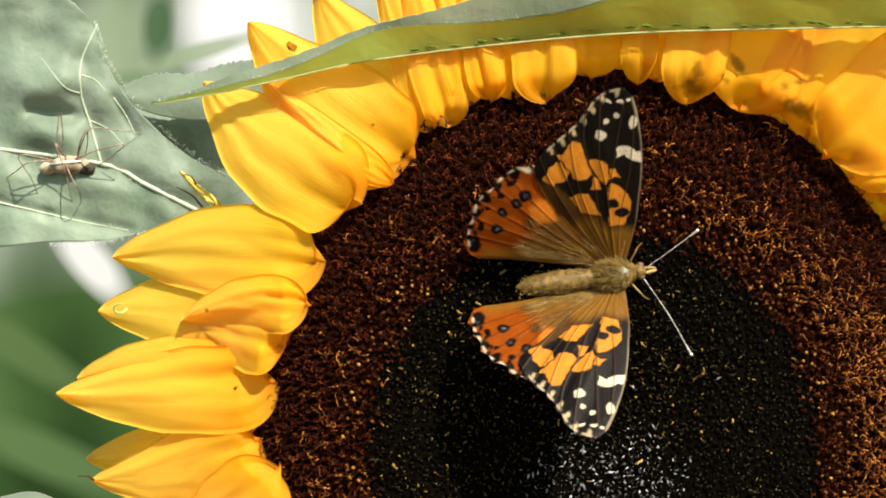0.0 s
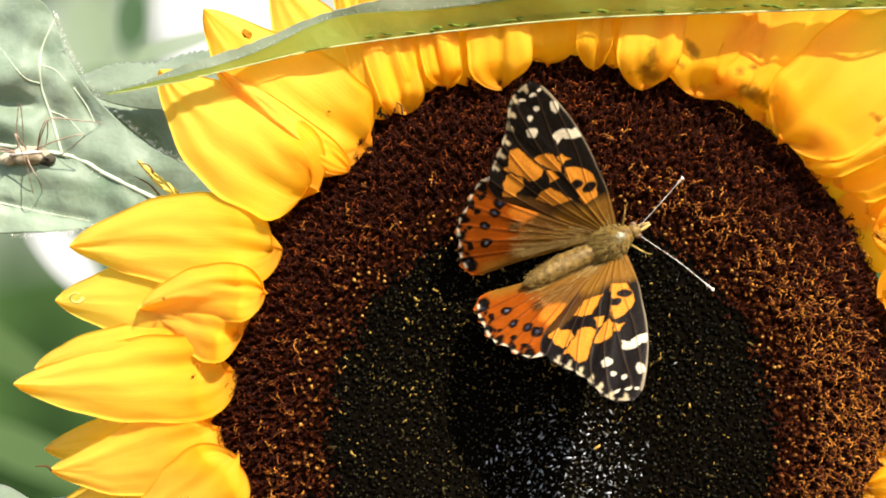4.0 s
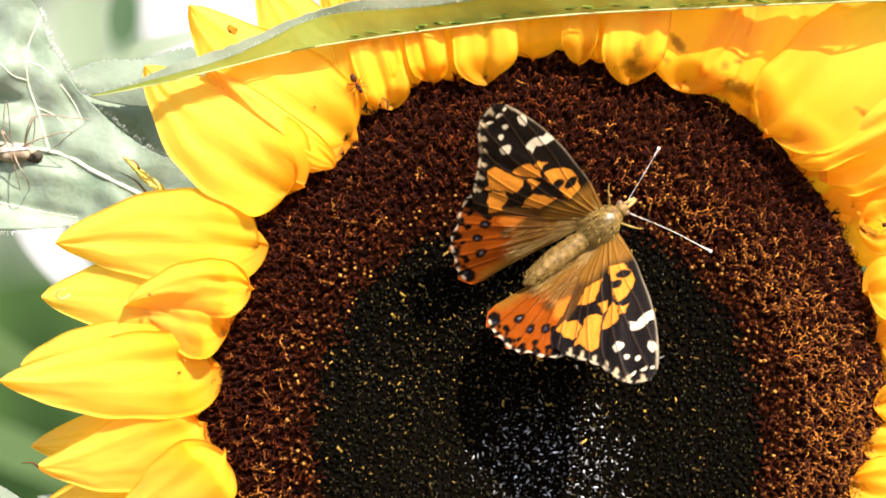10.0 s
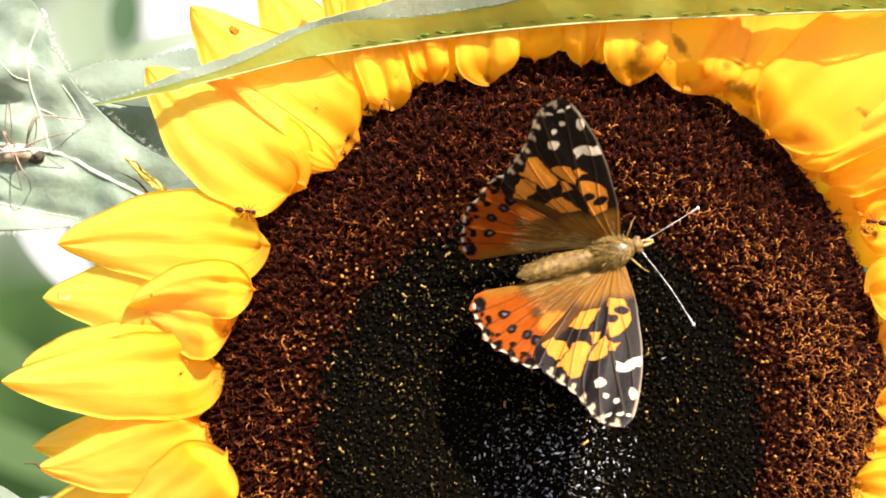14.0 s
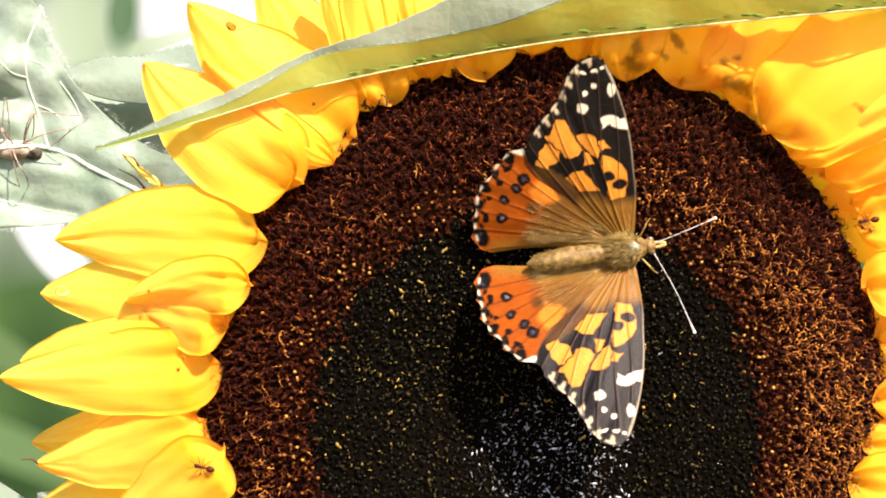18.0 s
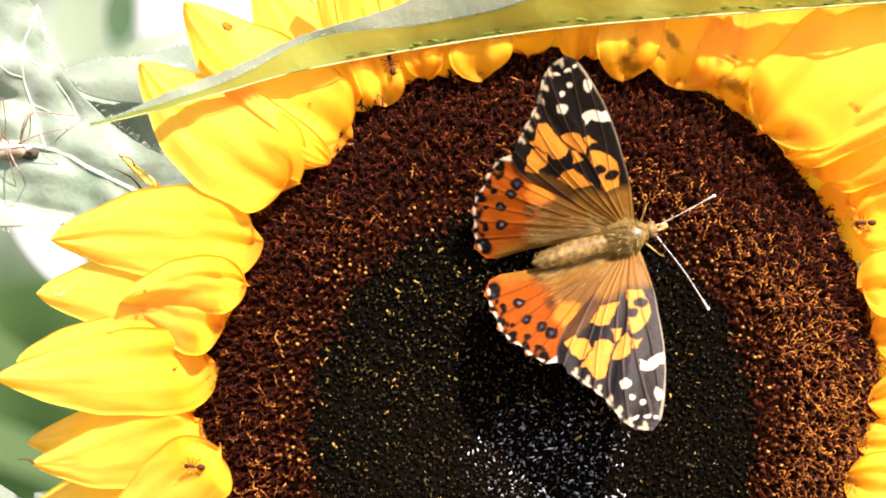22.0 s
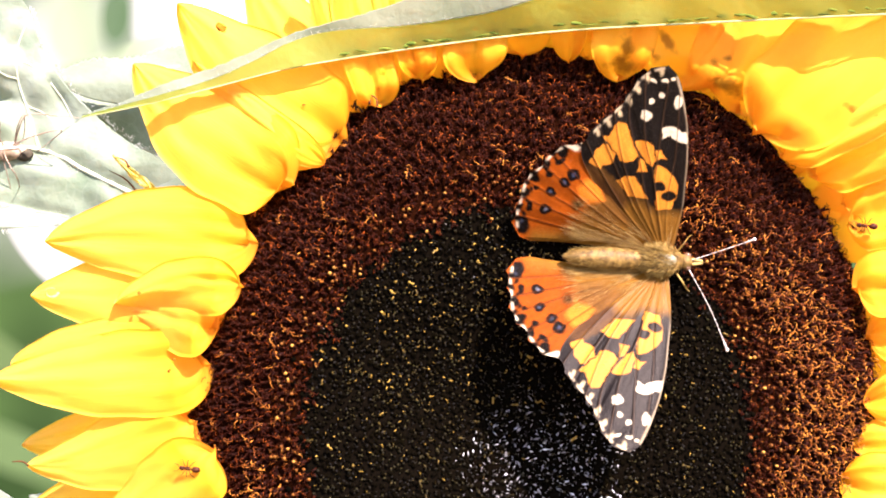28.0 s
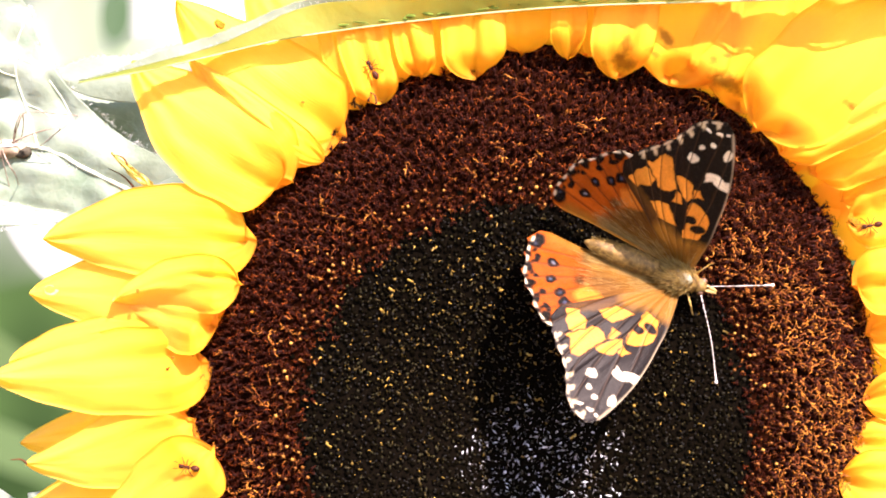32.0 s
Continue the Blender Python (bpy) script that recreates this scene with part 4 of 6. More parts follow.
        tube_part("rib", p, np.linspace(r * 0.6, r, 26) if r > 0.0005 else np.linspace(r, r * 0.4, 26), LEAF_RIB, back, "pale raised rib")
    hairs("rib_hairs", [face(u, v, 0.0) for u, v in ((-40, 250), (75, 268), (160, 305), (260, 356))], 0.0011, 200, back, 16, away=(0.2, -0.8, 0.7))
    hairs("edge_hairs", [face(u, v, 0.0) for u, v in ((72, 20), (95, 85), (150, 170), (260, 262), (340, 300))], 0.0013, 220, back, 6, away=(0.8, -0.3, 0.6))
    hairs("vein_hairs", [face(u, v, 0.0) for u, v in ((-100, 336), (-8, 357), (60, 372), (140, 386))], 0.0009, 120, back, 18, away=(0.1, -0.6, 0.8))
    hairs("lower_hairs", [face(u, v, 0.0) for u, v in ((0, 408), (60, 406), (120, 400), (190, 380))], 0.0012, 120, back, 8, away=(0.2, -0.3, -1))

    y = 0.081
    mid_leaf = thing("toothed_leaf", "pale green toothed leaf behind the petals", "leaf", plan(300, 250, y))
    leaf_sheet("blade", [(120, 152), (180, 178), (260, 190), (330, 180), (480, 170)], [(122, 130), (180, 108), (260, 104), (330, 84), (480, 78)], y, y + 0.004, LEAF_TOP, mid_leaf, Vector(), 0.002, 12, 9, label="pale toothed blade")
    tube_part("rib", [np.array(plan(u, v, y + 0.0012)) for u, v in spline([(122, 142), (200, 142), (330, 122), (470, 116)], 20)], np.linspace(0.0002, 0.0005, 20), LEAF_RIB, mid_leaf, "pale rib")
    y = 0.092
    low_leaf = thing("shaded_leaf", "grey-green leaf in the shade of another", "leaf", plan(300, 300, y))
    leaf_sheet("blade", [(140, 200), (220, 240), (300, 300), (420, 330)], [(150, 165), (220, 160), (300, 150), (420, 140)], y, y + 0.004, LEAF_TOP, low_leaf, Vector(), 0.002, 5, 10, label="dull grey-green blade")
    tube_part("rib", [np.array(plan(u, v, y + 0.0012)) for u, v in spline([(145, 182), (220, 200), (300, 225), (415, 236)], 20)], np.linspace(0.0002, 0.0005, 20), LEAF_RIB, low_leaf, "pale rib")
    y = 0.06
    tiny = thing("low_leaf", "small pale green leaf tip beneath the head", "leaf", plan(0, 900, y))
    leaf_sheet("blade", [(-120, 1000), (-20, 980), (60, 930)], [(-120, 870), (-20, 852), (60, 895)], y, y + 0.01, LEAF_TOP, tiny, Vector(), 0.002, 3, 11, label="pale blade")
    wide = thing("low_leaf", "sunlit pale leaf below the lowest petals", "leaf", plan(160, 960, y))
    leaf_sheet("blade", [(70, 1040), (180, 1060), (330, 1040)], [(70, 878), (180, 862), (330, 850)], y, y + 0.01, LEAF_TOP, wide, Vector(), 0.002, 3, 12, label="pale blade")

    return top, pivot


# ---- painted butterfly ----
MM = 0.001
BLACK, BROWN, TAN = (0.005, 0.003, 0.002), (0.070, 0.026, 0.005), (0.25, 0.110, 0.012)
ORANGE, AMBER, CREAM, GREY = (0.31, 0.062, 0.0028), (0.76, 0.27, 0.022), (0.84, 0.72, 0.48), (0.20, 0.19, 0.22)


class Paint:
    """Wing colours laid patch by patch on the vertices of a wing; x forward, y outward, in millimetres."""

    def __init__(self, xy, ground, seed):
        self.p = xy
        wob = np.array([[noise.noise((x * 0.9, y * 0.9, seed)), noise.noise((x * 0.9, y * 0.9, seed + 9))] for x, y in xy])
        fine = np.array([[noise.noise((x * 4.0, y * 4.0, seed + 3)), noise.noise((x * 4.0, y * 4.0, seed + 5))] for x, y in xy])
        self.w = xy + wob * 0.28 + fine * 0.12
        self.c = np.tile(np.array(ground, float), (len(xy), 1))
        self.streak = np.array([noise.noise((math.atan2(x, y) * 22, math.hypot(x, y) * 0.35, seed)) for x, y in xy])

    def lay(self, mask, colour):
        m = np.clip(mask, 0, 1)[:, None]
        self.c = self.c * (1 - m) + np.array(colour) * m

    def dot(self, x, y, rx, ry=None, colour=BLACK, turn=0.0, soft=0.14):
        ry = ry or rx
        d = self.w - np.array([x, y])
        c, s = math.cos(radians(turn)), math.sin(radians(turn))
        a, b_ = d[:, 0] * c + d[:, 1] * s, -d[:, 0] * s + d[:, 1] * c
        r = np.sqrt((a / rx) ** 2 + (b_ / ry) ** 2)
        self.lay((1 + soft - r) / (2 * soft), colour)

    def patch(self, pts, colour, soft=0.09):
        pts = np.array(pts, float)
        inside = np.zeros(len(self.w), bool)
        dist = np.full(len(self.w), 1e9)
        for a, b_ in zip(pts, np.roll(pts, -1, 0)):
            x, y = self.w[:, 0], self.w[:, 1]
            cross = ((a[1] > y) != (b_[1] > y))
            with np.errstate(divide="ignore", invalid="ignore"):
                hit = x < (b_[0] - a[0]) * (y - a[1]) / (b_[1] - a[1] + 1e-12) + a[0]
            inside ^= cross & hit
            e = b_ - a
            k = np.clip(((self.w - a) @ e) / (e @ e + 1e-12), 0, 1)
            dist = np.minimum(dist, np.linalg.norm(self.w - a - k[:, None] * e, axis=1))
        sd = np.where(inside, dist, -dist)
        self.lay(sd / (2 * soft) + 0.5, colour)

    def line(self, pts, width, colour, strength=0.8):
        pts = spline(pts, 30)
        dist = np.full(len(self.p), 1e9)
        for a, b_ in zip(pts[:-1], pts[1:]):
            e = b_ - a
            k = np.clip(((self.p - a) @ e) / (e @ e + 1e-12), 0, 1)
            dist = np.minimum(dist, np.linalg.norm(self.p - a - k[:, None] * e, axis=1))
        far = np.clip((np.linalg.norm(self.p, axis=1) - 6.0) / 7.0, 0.1, 1.0)
        self.lay(strength * far * (1.3 - dist / width), colour)
        return dist


def forewing_shape():
    costa = spline([(0.3, 0.0), (0.4, 1.7), (0.4, 3.7), (0.2, 8.1), (-0.4, 12.3), (-1.0, 16.0), (-2.0, 20.1), (-3.2, 23.5), (-4.5, 26.6), (-5.8, 28.8), (-7.6, 30.1)], 200)
    outer = spline([(-7.6, 30.1), (-9.6, 29.5), (-11.0, 28.2), (-11.9, 26.7), (-12.5, 25.1), (-13.2, 22.9), (-14.1, 21.4), (-15.4, 19.9), (-16.5, 18.2), (-17.4, 16.3), (-17.7, 15.0)], 150)
    inner = spline([(-2.6, 0.0), (-5.5, 2.6), (-8.6, 4.4), (-11.5, 6.8), (-14.6, 9.6), (-16.9, 12.6), (-17.7, 15.0)], 200)
    k = np.arange(150)
    outer[1:-1] += np.stack([0.42 * np.abs(np.sin(k / 150 * math.pi * 7)), np.zeros(150)], 1)[1:-1]
    base = spline([(0.3, 0.0), (-1.2, -0.2), (-2.6, 0.0)], 150)
    return coons(costa, inner, base, outer)


def paint_forewing(p):
    P = Paint(p, BLACK, 2.0)
    P.patch([(1, -1), (1.0, 7.4), (-2.0, 7.0), (-4.2, 6.8), (-6.5, 7.9), (-8.6, 8.3), (-11.0, 9.8), (-14.0, 11.5), (-16.0, 11), (-12, 5), (-5, -1)], TAN, 0.9)
    P.patch([(-8.0, 8.2), (-11.0, 9.9), (-14.2, 11.7), (-17.0, 12.0), (-14, 8.5), (-9.5, 5.0)], BROWN, 0.9)
    P.patch([(-11.0, 10.4), (-8.9, 8.5), (-5.7, 8.7), (-6.7, 9.9), (-8.4, 11.8), (-10.2, 11.5)], AMBER)
    P.patch([(-4.0, 7.1), (-1.7, 7.6), (-1.3, 9.7), (-1.5, 11.9), (-3.0, 13.4), (-4.3, 14.2), (-5.7, 14.5), (-5.6, 12.6), (-4.7, 10.2)], AMBER)
    P.patch([(-8.3, 12.8), (-6.8, 13.2), (-7.5, 14.7), (-8.5, 14.9)], AMBER)
    P.patch([(-9.8, 17.2), (-8.2, 15.5), (-6.3, 13.9), (-5.9, 15.2), (-6.9, 17.5), (-8.5, 18.0)], AMBER)
    P.patch([(-14.7, 17.0), (-12.1, 14.9), (-11.3, 13.9), (-10.0, 14.0), (-8.5, 15.2), (-9.9, 16.9), (-11.5, 19.8), (-12.9, 19.9), (-13.4, 18.8), (-13.8, 17.5)], AMBER)
    P.patch([(-15.7, 12.4), (-13.9, 11.7), (-13.7, 12.5), (-12.1, 13.4), (-12.3, 14.8), (-13.7, 15.8), (-14.4, 15.9), (-15.4, 14.4)], AMBER)
    P.patch([(-5.9, 15.4), (-4.3, 15.6), (-5.4, 16.8), (-6.3, 16.8)], AMBER)
    P.dot(-2.5, 9.8, 1.15, 0.95)
    P.dot(-4.4, 11.1, 1.05, 0.9)
    P.dot(-5.2, 14.9, 0.75, 0.4)
    P.patch([(-5.7, 18.8), (-4.5, 19.4), (-2.9, 18.5), (-1.9, 18.6), (-2.3, 20.4), (-3.2, 20.2), (-3.8, 20.8), (-5.2, 20.8), (-6.2, 20.3)], CREAM)
    for x, y, rx, ry in ((-9.1, 21.8, 0.85, 0.8), (-8.8, 24.1, 0.46, 0.52), (-7.4, 25.4, 0.5, 0.46), (-4.7, 24.8, 0.65, 1.05), (-9.2, 27.3, 0.5, 0.25), (-7.5, 27.7, 0.55, 0.25), (-6.3, 28.2, 0.35, 0.3)):
        P.dot(x, y, rx, ry, CREAM)
    # pale dashes along the outer margin
    edge = spline([(-7.9, 29.8), (-9.5, 29.1), (-11.2, 27.5), (-12.2, 25.1), (-13.0, 22.9), (-14.6, 20.5), (-16.2, 18.0), (-17.3, 15.6)], 24) + np.array([0.32, 0.0])
    P.line([tuple(e) for e in edge[::3]], 0.24, (0.72, 0.58, 0.36), 0.75)
    for k in range(0, 24, 3):
        P.dot(edge[k][0] - 0.1, edge[k][1], 0.42, 0.55, BLACK, 30, 0.5)
    for k in range(2, 22, 3):
        P.dot(edge[k][0] + 0.55, edge[k][1] - 0.25, 0.34, 0.58, (0.62, 0.48, 0.26), 30, 0.5)
    P.c *= (1 + 0.20 * P.streak)[:, None]
    relief = np.zeros(len(p))
    for pts in ([(-0.2, 0), (0.0, 8), (-0.8, 16), (-3.0, 25)], [(-0.6, 0), (-2.6, 9), (-3.2, 17), (-5.0, 27)], [(-0.8, 0), (-4.6, 9.5), (-5.7, 15), (-7.0, 28)],
                [(-1, 0), (-4.7, 10), (-6.6, 14.6), (-8.6, 19), (-10.6, 28)], [(-1.2, 0), (-6.0, 9), (-8.4, 14.8), (-11.2, 20), (-12.2, 25)], [(-1.2, 0), (-7.4, 8.2), (-11, 14.3), (-13.8, 21)],
                [(-1.4, 0), (-7.8, 7.2), (-12.2, 13.4), (-15.8, 18.6)], [(-1.8, 0), (-8.5, 5.8), (-14.2, 12), (-17.2, 16)]):
        d = P.line(pts, 0.11, (0.045, 0.022, 0.009), 0.8)
        relief += 0.10 * np.exp(-(d / 0.18) ** 2)
    P.line([(0.3, 0.0), (0.4, 3.7), (0.2, 8.1), (-0.4, 12.3), (-1.0, 16.0), (-2.0, 20.1), (-3.2, 23.5), (-5.8, 28.6)], 0.28, (0.42, 0.33, 0.20), 0.7)
    return P.c, relief


def hindwing_shape():
    lead = spline([(1.0, 0.2), (0.6, 3.4), (-2.0, 7.0), (-6.0, 10.6), (-10.8, 14.0), (-14.4, 15.6)], 130)
    outer = spline([(-14.4, 15.6), (-16.8, 14.9), (-18.7, 13.4), (-19.6, 11.9), (-20.7, 10.2), (-21.8, 8.7), (-22.4, 6.3), (-22.5, 3.9), (-22.7, 2.0), (-22.4, -0.2), (-21.3, -1.7), (-19.1, -2.2)], 130)
    inner = spline([(-0.6, -0.4), (-4.0, -0.8), (-8.0, -1.0), (-14.0, -1.4), (-19.1, -2.2)], 130)
    k = np.arange(130)
    outer[1:-1] += np.stack([0.60 * np.abs(np.sin(k / 130 * math.pi * 7.5)), -0.2 * np.abs(np.sin(k / 130 * math.pi * 7.5))], 1)[1:-1]
    base = spline([(1.0, 0.2), (0.3, -0.2), (-0.6, -0.4)], 130)
    return coons(lead, inner, base, outer)


def paint_hindwing(p):
    P = Paint(p, ORANGE, 7.0)
    P.patch([(2, -3), (2, 6), (-3, 8.6), (-7.6, 8.8), (-10.5, 6.2), (-12.2, 2.5), (-13.4, 0.5), (-19.0, -0.6), (-19.4, -3)], TAN, 1.1)
    P.patch([(-3, 4), (-3.5, 9), (-7.8, 9.4), (-10.6, 6.6), (-12.0, 3.4), (-8, 2.4)], (0.17, 0.072, 0.013), 1.2)
    P.patch([(-5.0, 8.2), (-9.0, 8.0), (-11.6, 11.0), (-14.0, 14.6), (-11, 15.6), (-5, 11)], BLACK, 0.6)
    P.patch([(-9.0, 7.2), (-11.8, 5.6), (-13.6, 8.2), (-12.3, 9.9), (-11.0, 10.4)], (0.66, 0.19, 0.015), 0.35)
    P.dot(-13.1, 5.5, 0.75, 0.9, BROWN, 0, 0.7)
    for x, y, r, core in ((-17.7, 3.7, 0.95, GREY), (-17.5, 6.7, 0.92, (0.05, 0.055, 0.085)), (-15.7, 8.7, 0.92, (0.04, 0.05, 0.08)), (-14.5, 10.2, 1.08, (0.05, 0.06, 0.10))):
        P.dot(x, y, r, r * 0.92)
        P.dot(x, y, r * 0.30, r * 0.28, core, 0, 0.5)
    for x, y, rx, ry, tn in ((-20.3, 3.6, 0.5, 0.8, 0), (-19.8, 6.9, 0.55, 0.5, 0), (-18.3, 9.5, 0.6, 0.5, 30), (-17.0, 11.9, 0.95, 0.45, 40)):
        P.dot(x, y, rx, ry, BLACK, tn)
    for x, y, rx, ry, tn in ((-20.7, 0.2, 1.0, 1.6, 15), (-21.4, 5.6, 0.8, 0.9, 0), (-20.8, 8.6, 1.25, 0.75, -30), (-19.2, 10.9, 0.9, 0.7, -40), (-17.1, 13.5, 1.15, 0.7, -40), (-21.9, 2.9, 0.45, 0.9, 0)):
        P.dot(x, y, rx, ry, BLACK, tn)
    P.dot(-20.9, 0.3, 0.25, 0.7, (0.06, 0.07, 0.10), 15, 0.6)
    edge = spline([(-14.6, 15.4), (-16.8, 14.6), (-18.6, 13.1), (-20.4, 10.1), (-21.6, 8.6), (-22.1, 6.2), (-22.2, 3.9), (-22.3, 2.0), (-22.0, 0.0), (-21.0, -1.4)], 30) + np.array([0.38, -0.05])
    P.line([tuple(e) for e in edge[::3]], 0.24, CREAM, 0.8)
    for k in range(1, 30, 3):
        P.dot(edge[k][0] + 0.12, edge[k][1], 0.52, 0.50, BLACK, 0, 0.4)
    for k in range(2, 29, 3):
        P.dot(edge[k][0] + 1.0, edge[k][1] - 0.25, 0.34, 0.55, BLACK, 20, 0.5)
    P.dot(-15.6, 14.7, 1.3, 0.55, CREAM, -15, 0.4)
    P.c *= (1 + 0.20 * P.streak)[:, None]
    relief = np.zeros(len(p))
    for pts in ([(0, 1), (-8, 7.6), (-14, 13.8)], [(0, .8), (-9, 6.6), (-17.6, 12.6)], [(0, .6), (-10, 5.2), (-19.4, 10.9)], [(0, .4), (-11, 4.2), (-21.4, 7.6)], [(0, .2), (-11, 2.8), (-22.2, 4.9)], [(0, 0), (-11, 1.0), (-22.2, 1.6)]):
        d = P.line(pts, 0.11, (0.06, 0.018, 0.006), 0.75)
        relief += 0.09 * np.exp(-(d / 0.18) ** 2)
    return P.c, relief


def wing(name, shape, painter, side, parent, lift, camber, shine, label):
    g = shape()
    p = g.reshape(-1, 2)
    colour, relief = painter(p)
    n_, m_ = g.shape[:2]
    s = np.linspace(0, 1, n_)[:, None] * np.ones(m_)[None]
    w = np.linspace(0, 1, m_)[None] * np.ones(n_)[:, None]
    z = (camber * np.sin(math.pi * w) * np.sin(math.pi * np.clip(s, 0, 1)) - 0.6 * s ** 2 * camber + 0.12 * np.sin(w * 22) * s).ravel() + relief + lift
    verts = np.stack([p[:, 0], p[:, 1] * side, z], 1) * MM
    me = mesh_of(name, verts, grid_faces(n_, m_, side > 0), WING)
    a = me.color_attributes.new("pattern", "FLOAT_COLOR", "POINT")
    a.data.foreach_set("color", np.hstack([colour, np.full((len(colour), 1), shine)]).astype(np.float32).ravel())
    ob = part(name, me, None, parent, label)
    sol = ob.modifiers.new("thickness", "SOLIDIFY")
    sol.thickness = 0.00006
    sol.use_rim_only = True
    return ob


def build_butterfly():
    rng = random.Random(11)
    feelers = []
    fly = thing("butterfly", "orange and black painted butterfly, wings spread on a sunflower", "butterfly")
    lean = Matrix.Rotation(radians(6), 3, "Z")     # the body lies a little across the wing line
    wings = {}
    for side in (1, -1):
        wings["h", side] = wing("hindwing", hindwing_shape, paint_hindwing, side, fly, -0.35, 0.8, 0.2, "orange hindwing with black eyespots and a pale fringe")
        wings["f", side] = wing("forewing", forewing_shape, paint_forewing, side, fly, 0.1, 0.9, 1.0, "black-tipped forewing with amber patches and white spots")

    def at_(x, y, z):
        return lean @ (Vector((x, y, z)) * MM)

    part("thorax_patch", blob((1.9 * MM, 1.1 * MM, 0.5 * MM), at_(1.4, 0.3, 2.35), lean, 18, 12, 0.2), PATCH, fly, "grey-green sheen on the thorax")
    part("thorax", blob((3.4 * MM, 2.2 * MM, 2.0 * MM), at_(1.2, 0.2, 0.7), lean, warp=0.12), BODY, fly, "furry tan thorax")
    bm = blob((7.4 * MM, 1.8 * MM, 1.7 * MM), (0, 0, 0), None, 24, 60, 0.04, 10, 0.028)
    for v in bm.verts:
        k = v.co.x / (7.4 * MM)
        v.co.y *= 1.0 if k > 0 else 1 - 0.25 * k * k
        v.co = lean @ (v.co + Vector((-7.4 * MM, 0.1 * MM, 0.95 * MM + max(0.0, -k) * 0.5 * MM)))
    part("abdomen", bm, BODY, fly, "tapered tan abdomen with fine rings")
    head = part("head", blob((1.15 * MM, 1.2 * MM, 1.05 * MM), at_(5.0, 0.2, 0.2), lean, warp=0.15), BODY, fly, "small furry head")
    part("collar", blob((0.8 * MM, 1.45 * MM, 1.3 * MM), at_(3.9, 0.2, 0.15), lean, warp=0.2), FUR, fly, "rusty fur collar")
    for sy in (1, -1):
        part("eye", blob((0.62 * MM, 0.5 * MM, 0.62 * MM), at_(5.3, 0.2 + sy * 0.95, 0.2), lean, 14, 10), EYE, head, "round brown eye")
        part("palp", blob((1.2 * MM, 0.28 * MM, 0.3 * MM), at_(6.7, 0.2 + sy * 0.3, 0.1), Matrix.Rotation(radians(6 - 7 * sy), 3, "Z"), 12, 10), FUR_PALE, head, "pale pointed palp")
    a = np.linspace(0, 5.5, 26)
    tube_part("proboscis", [at_(6.2 + 0.35 * math.sin(k) * (1 - k / 8), 0.2, -0.6 - 0.5 * k / 2 + 0.3 * math.cos(k)) for k in a], np.linspace(0.14, 0.08, 26) * MM, BRISTLE, head, "dark coiled proboscis", 5)
    for tip, start in (((14.9, 5.3, 3.2), (5.9, 1.1, 0.6)), ((12.1, -12.7, 3.0), (5.7, -0.5, 0.6))):
        s_, e_ = np.array(start), np.array(tip)
        mid = (s_ + e_) / 2 + np.array([0.25, 0.1, 0.5])
        line = spline([s_ * MM, mid * MM, e_ * MM], 40)
        ant = tube_part("antenna", line, np.interp(np.linspace(0, 1, 40), [0, 0.1, 0.82, 0.93, 1], [0.12, 0.068, 0.068, 0.17, 0.20]) * MM, ANTENNA, fly, "thin ringed antenna with a pale club", 7)
        feelers.append((ant, Vector(start) * MM))
        bm = bmesh.new()
        bmesh.ops.create_uvsphere(bm, u_segments=10, v_segments=8, radius=0.27 * MM, matrix=Matrix.Translation(Vector(e_) * MM))
        part("club", bm, PALE, ant, "pale club tip")
    for sy in (1, -1):
        for x0, x1, x2, w2 in ((3.2, 4.6, 6.4, 4.6), (1.6, 1.9, 1.2, 5.4), (0.2, -1.6, -4.0, 4.8)):
            pts = [at_(x0, sy * 0.9, -0.9), at_(x1, sy * 3.0, 0.3), at_((x1 + x2) / 2, sy * 4.0, -1.4), at_(x2, sy * w2, -3.2)]
            tube_part("leg", spline([np.array(q) for q in pts], 18), np.linspace(0.2, 0.09, 18) * MM, FUR, fly, "thin tan leg", 5)
    # fur on the body and hair on the wing roots
    tpl_v, tpl_f = tube([(0, 0, 0), (0.05, 0, 0.5), (0.22, 0, 1.0)], [0.045, 0.035, 0.008], 3)
    tpl = [(tpl_v, tpl_f, [0] * len(tpl_f))]
    put = []
    for _ in range(3000):
        th, cz = rng.uniform(0.0, math.pi), rng.uniform(-1, 1)
        r = math.sqrt(1 - cz * cz)
        nrm = Vector((cz, r * math.cos(th), r * math.sin(th)))
        if rng.random() < 0.5:
            o, ln = Vector((1.2 + 3.2 * nrm.x, 0.2 + 2.1 * nrm.y, 0.7 + 1.95 * nrm.z)), rng.uniform(0.8, 1.9)
        else:
            k = rng.uniform(-0.9, 1)
            o, ln = Vector((-7.4 + 7.0 * k, 0.1 + 1.8 * nrm.y * math.sqrt(1 - k * k * 0.9), 0.95 + max(0.0, -k) * 0.5 + 1.6 * nrm.z * math.sqrt(1 - k * k * 0.9))), rng.uniform(0.35, 0.8)
        d = nrm * 0.55 + Vector((-1.3, 0.25 * nrm.y, 0.1)) + Vector((rng.gauss(0, .25), rng.gauss(0, .25), rng.gauss(0, .2)))
        put.append((0, np.array(lean @ o) * MM, turned(lean @ d, rng.uniform(0, 6), ln * MM)))
    scatter("fur", tpl, put, [FUR], fly, "short golden brown fur")
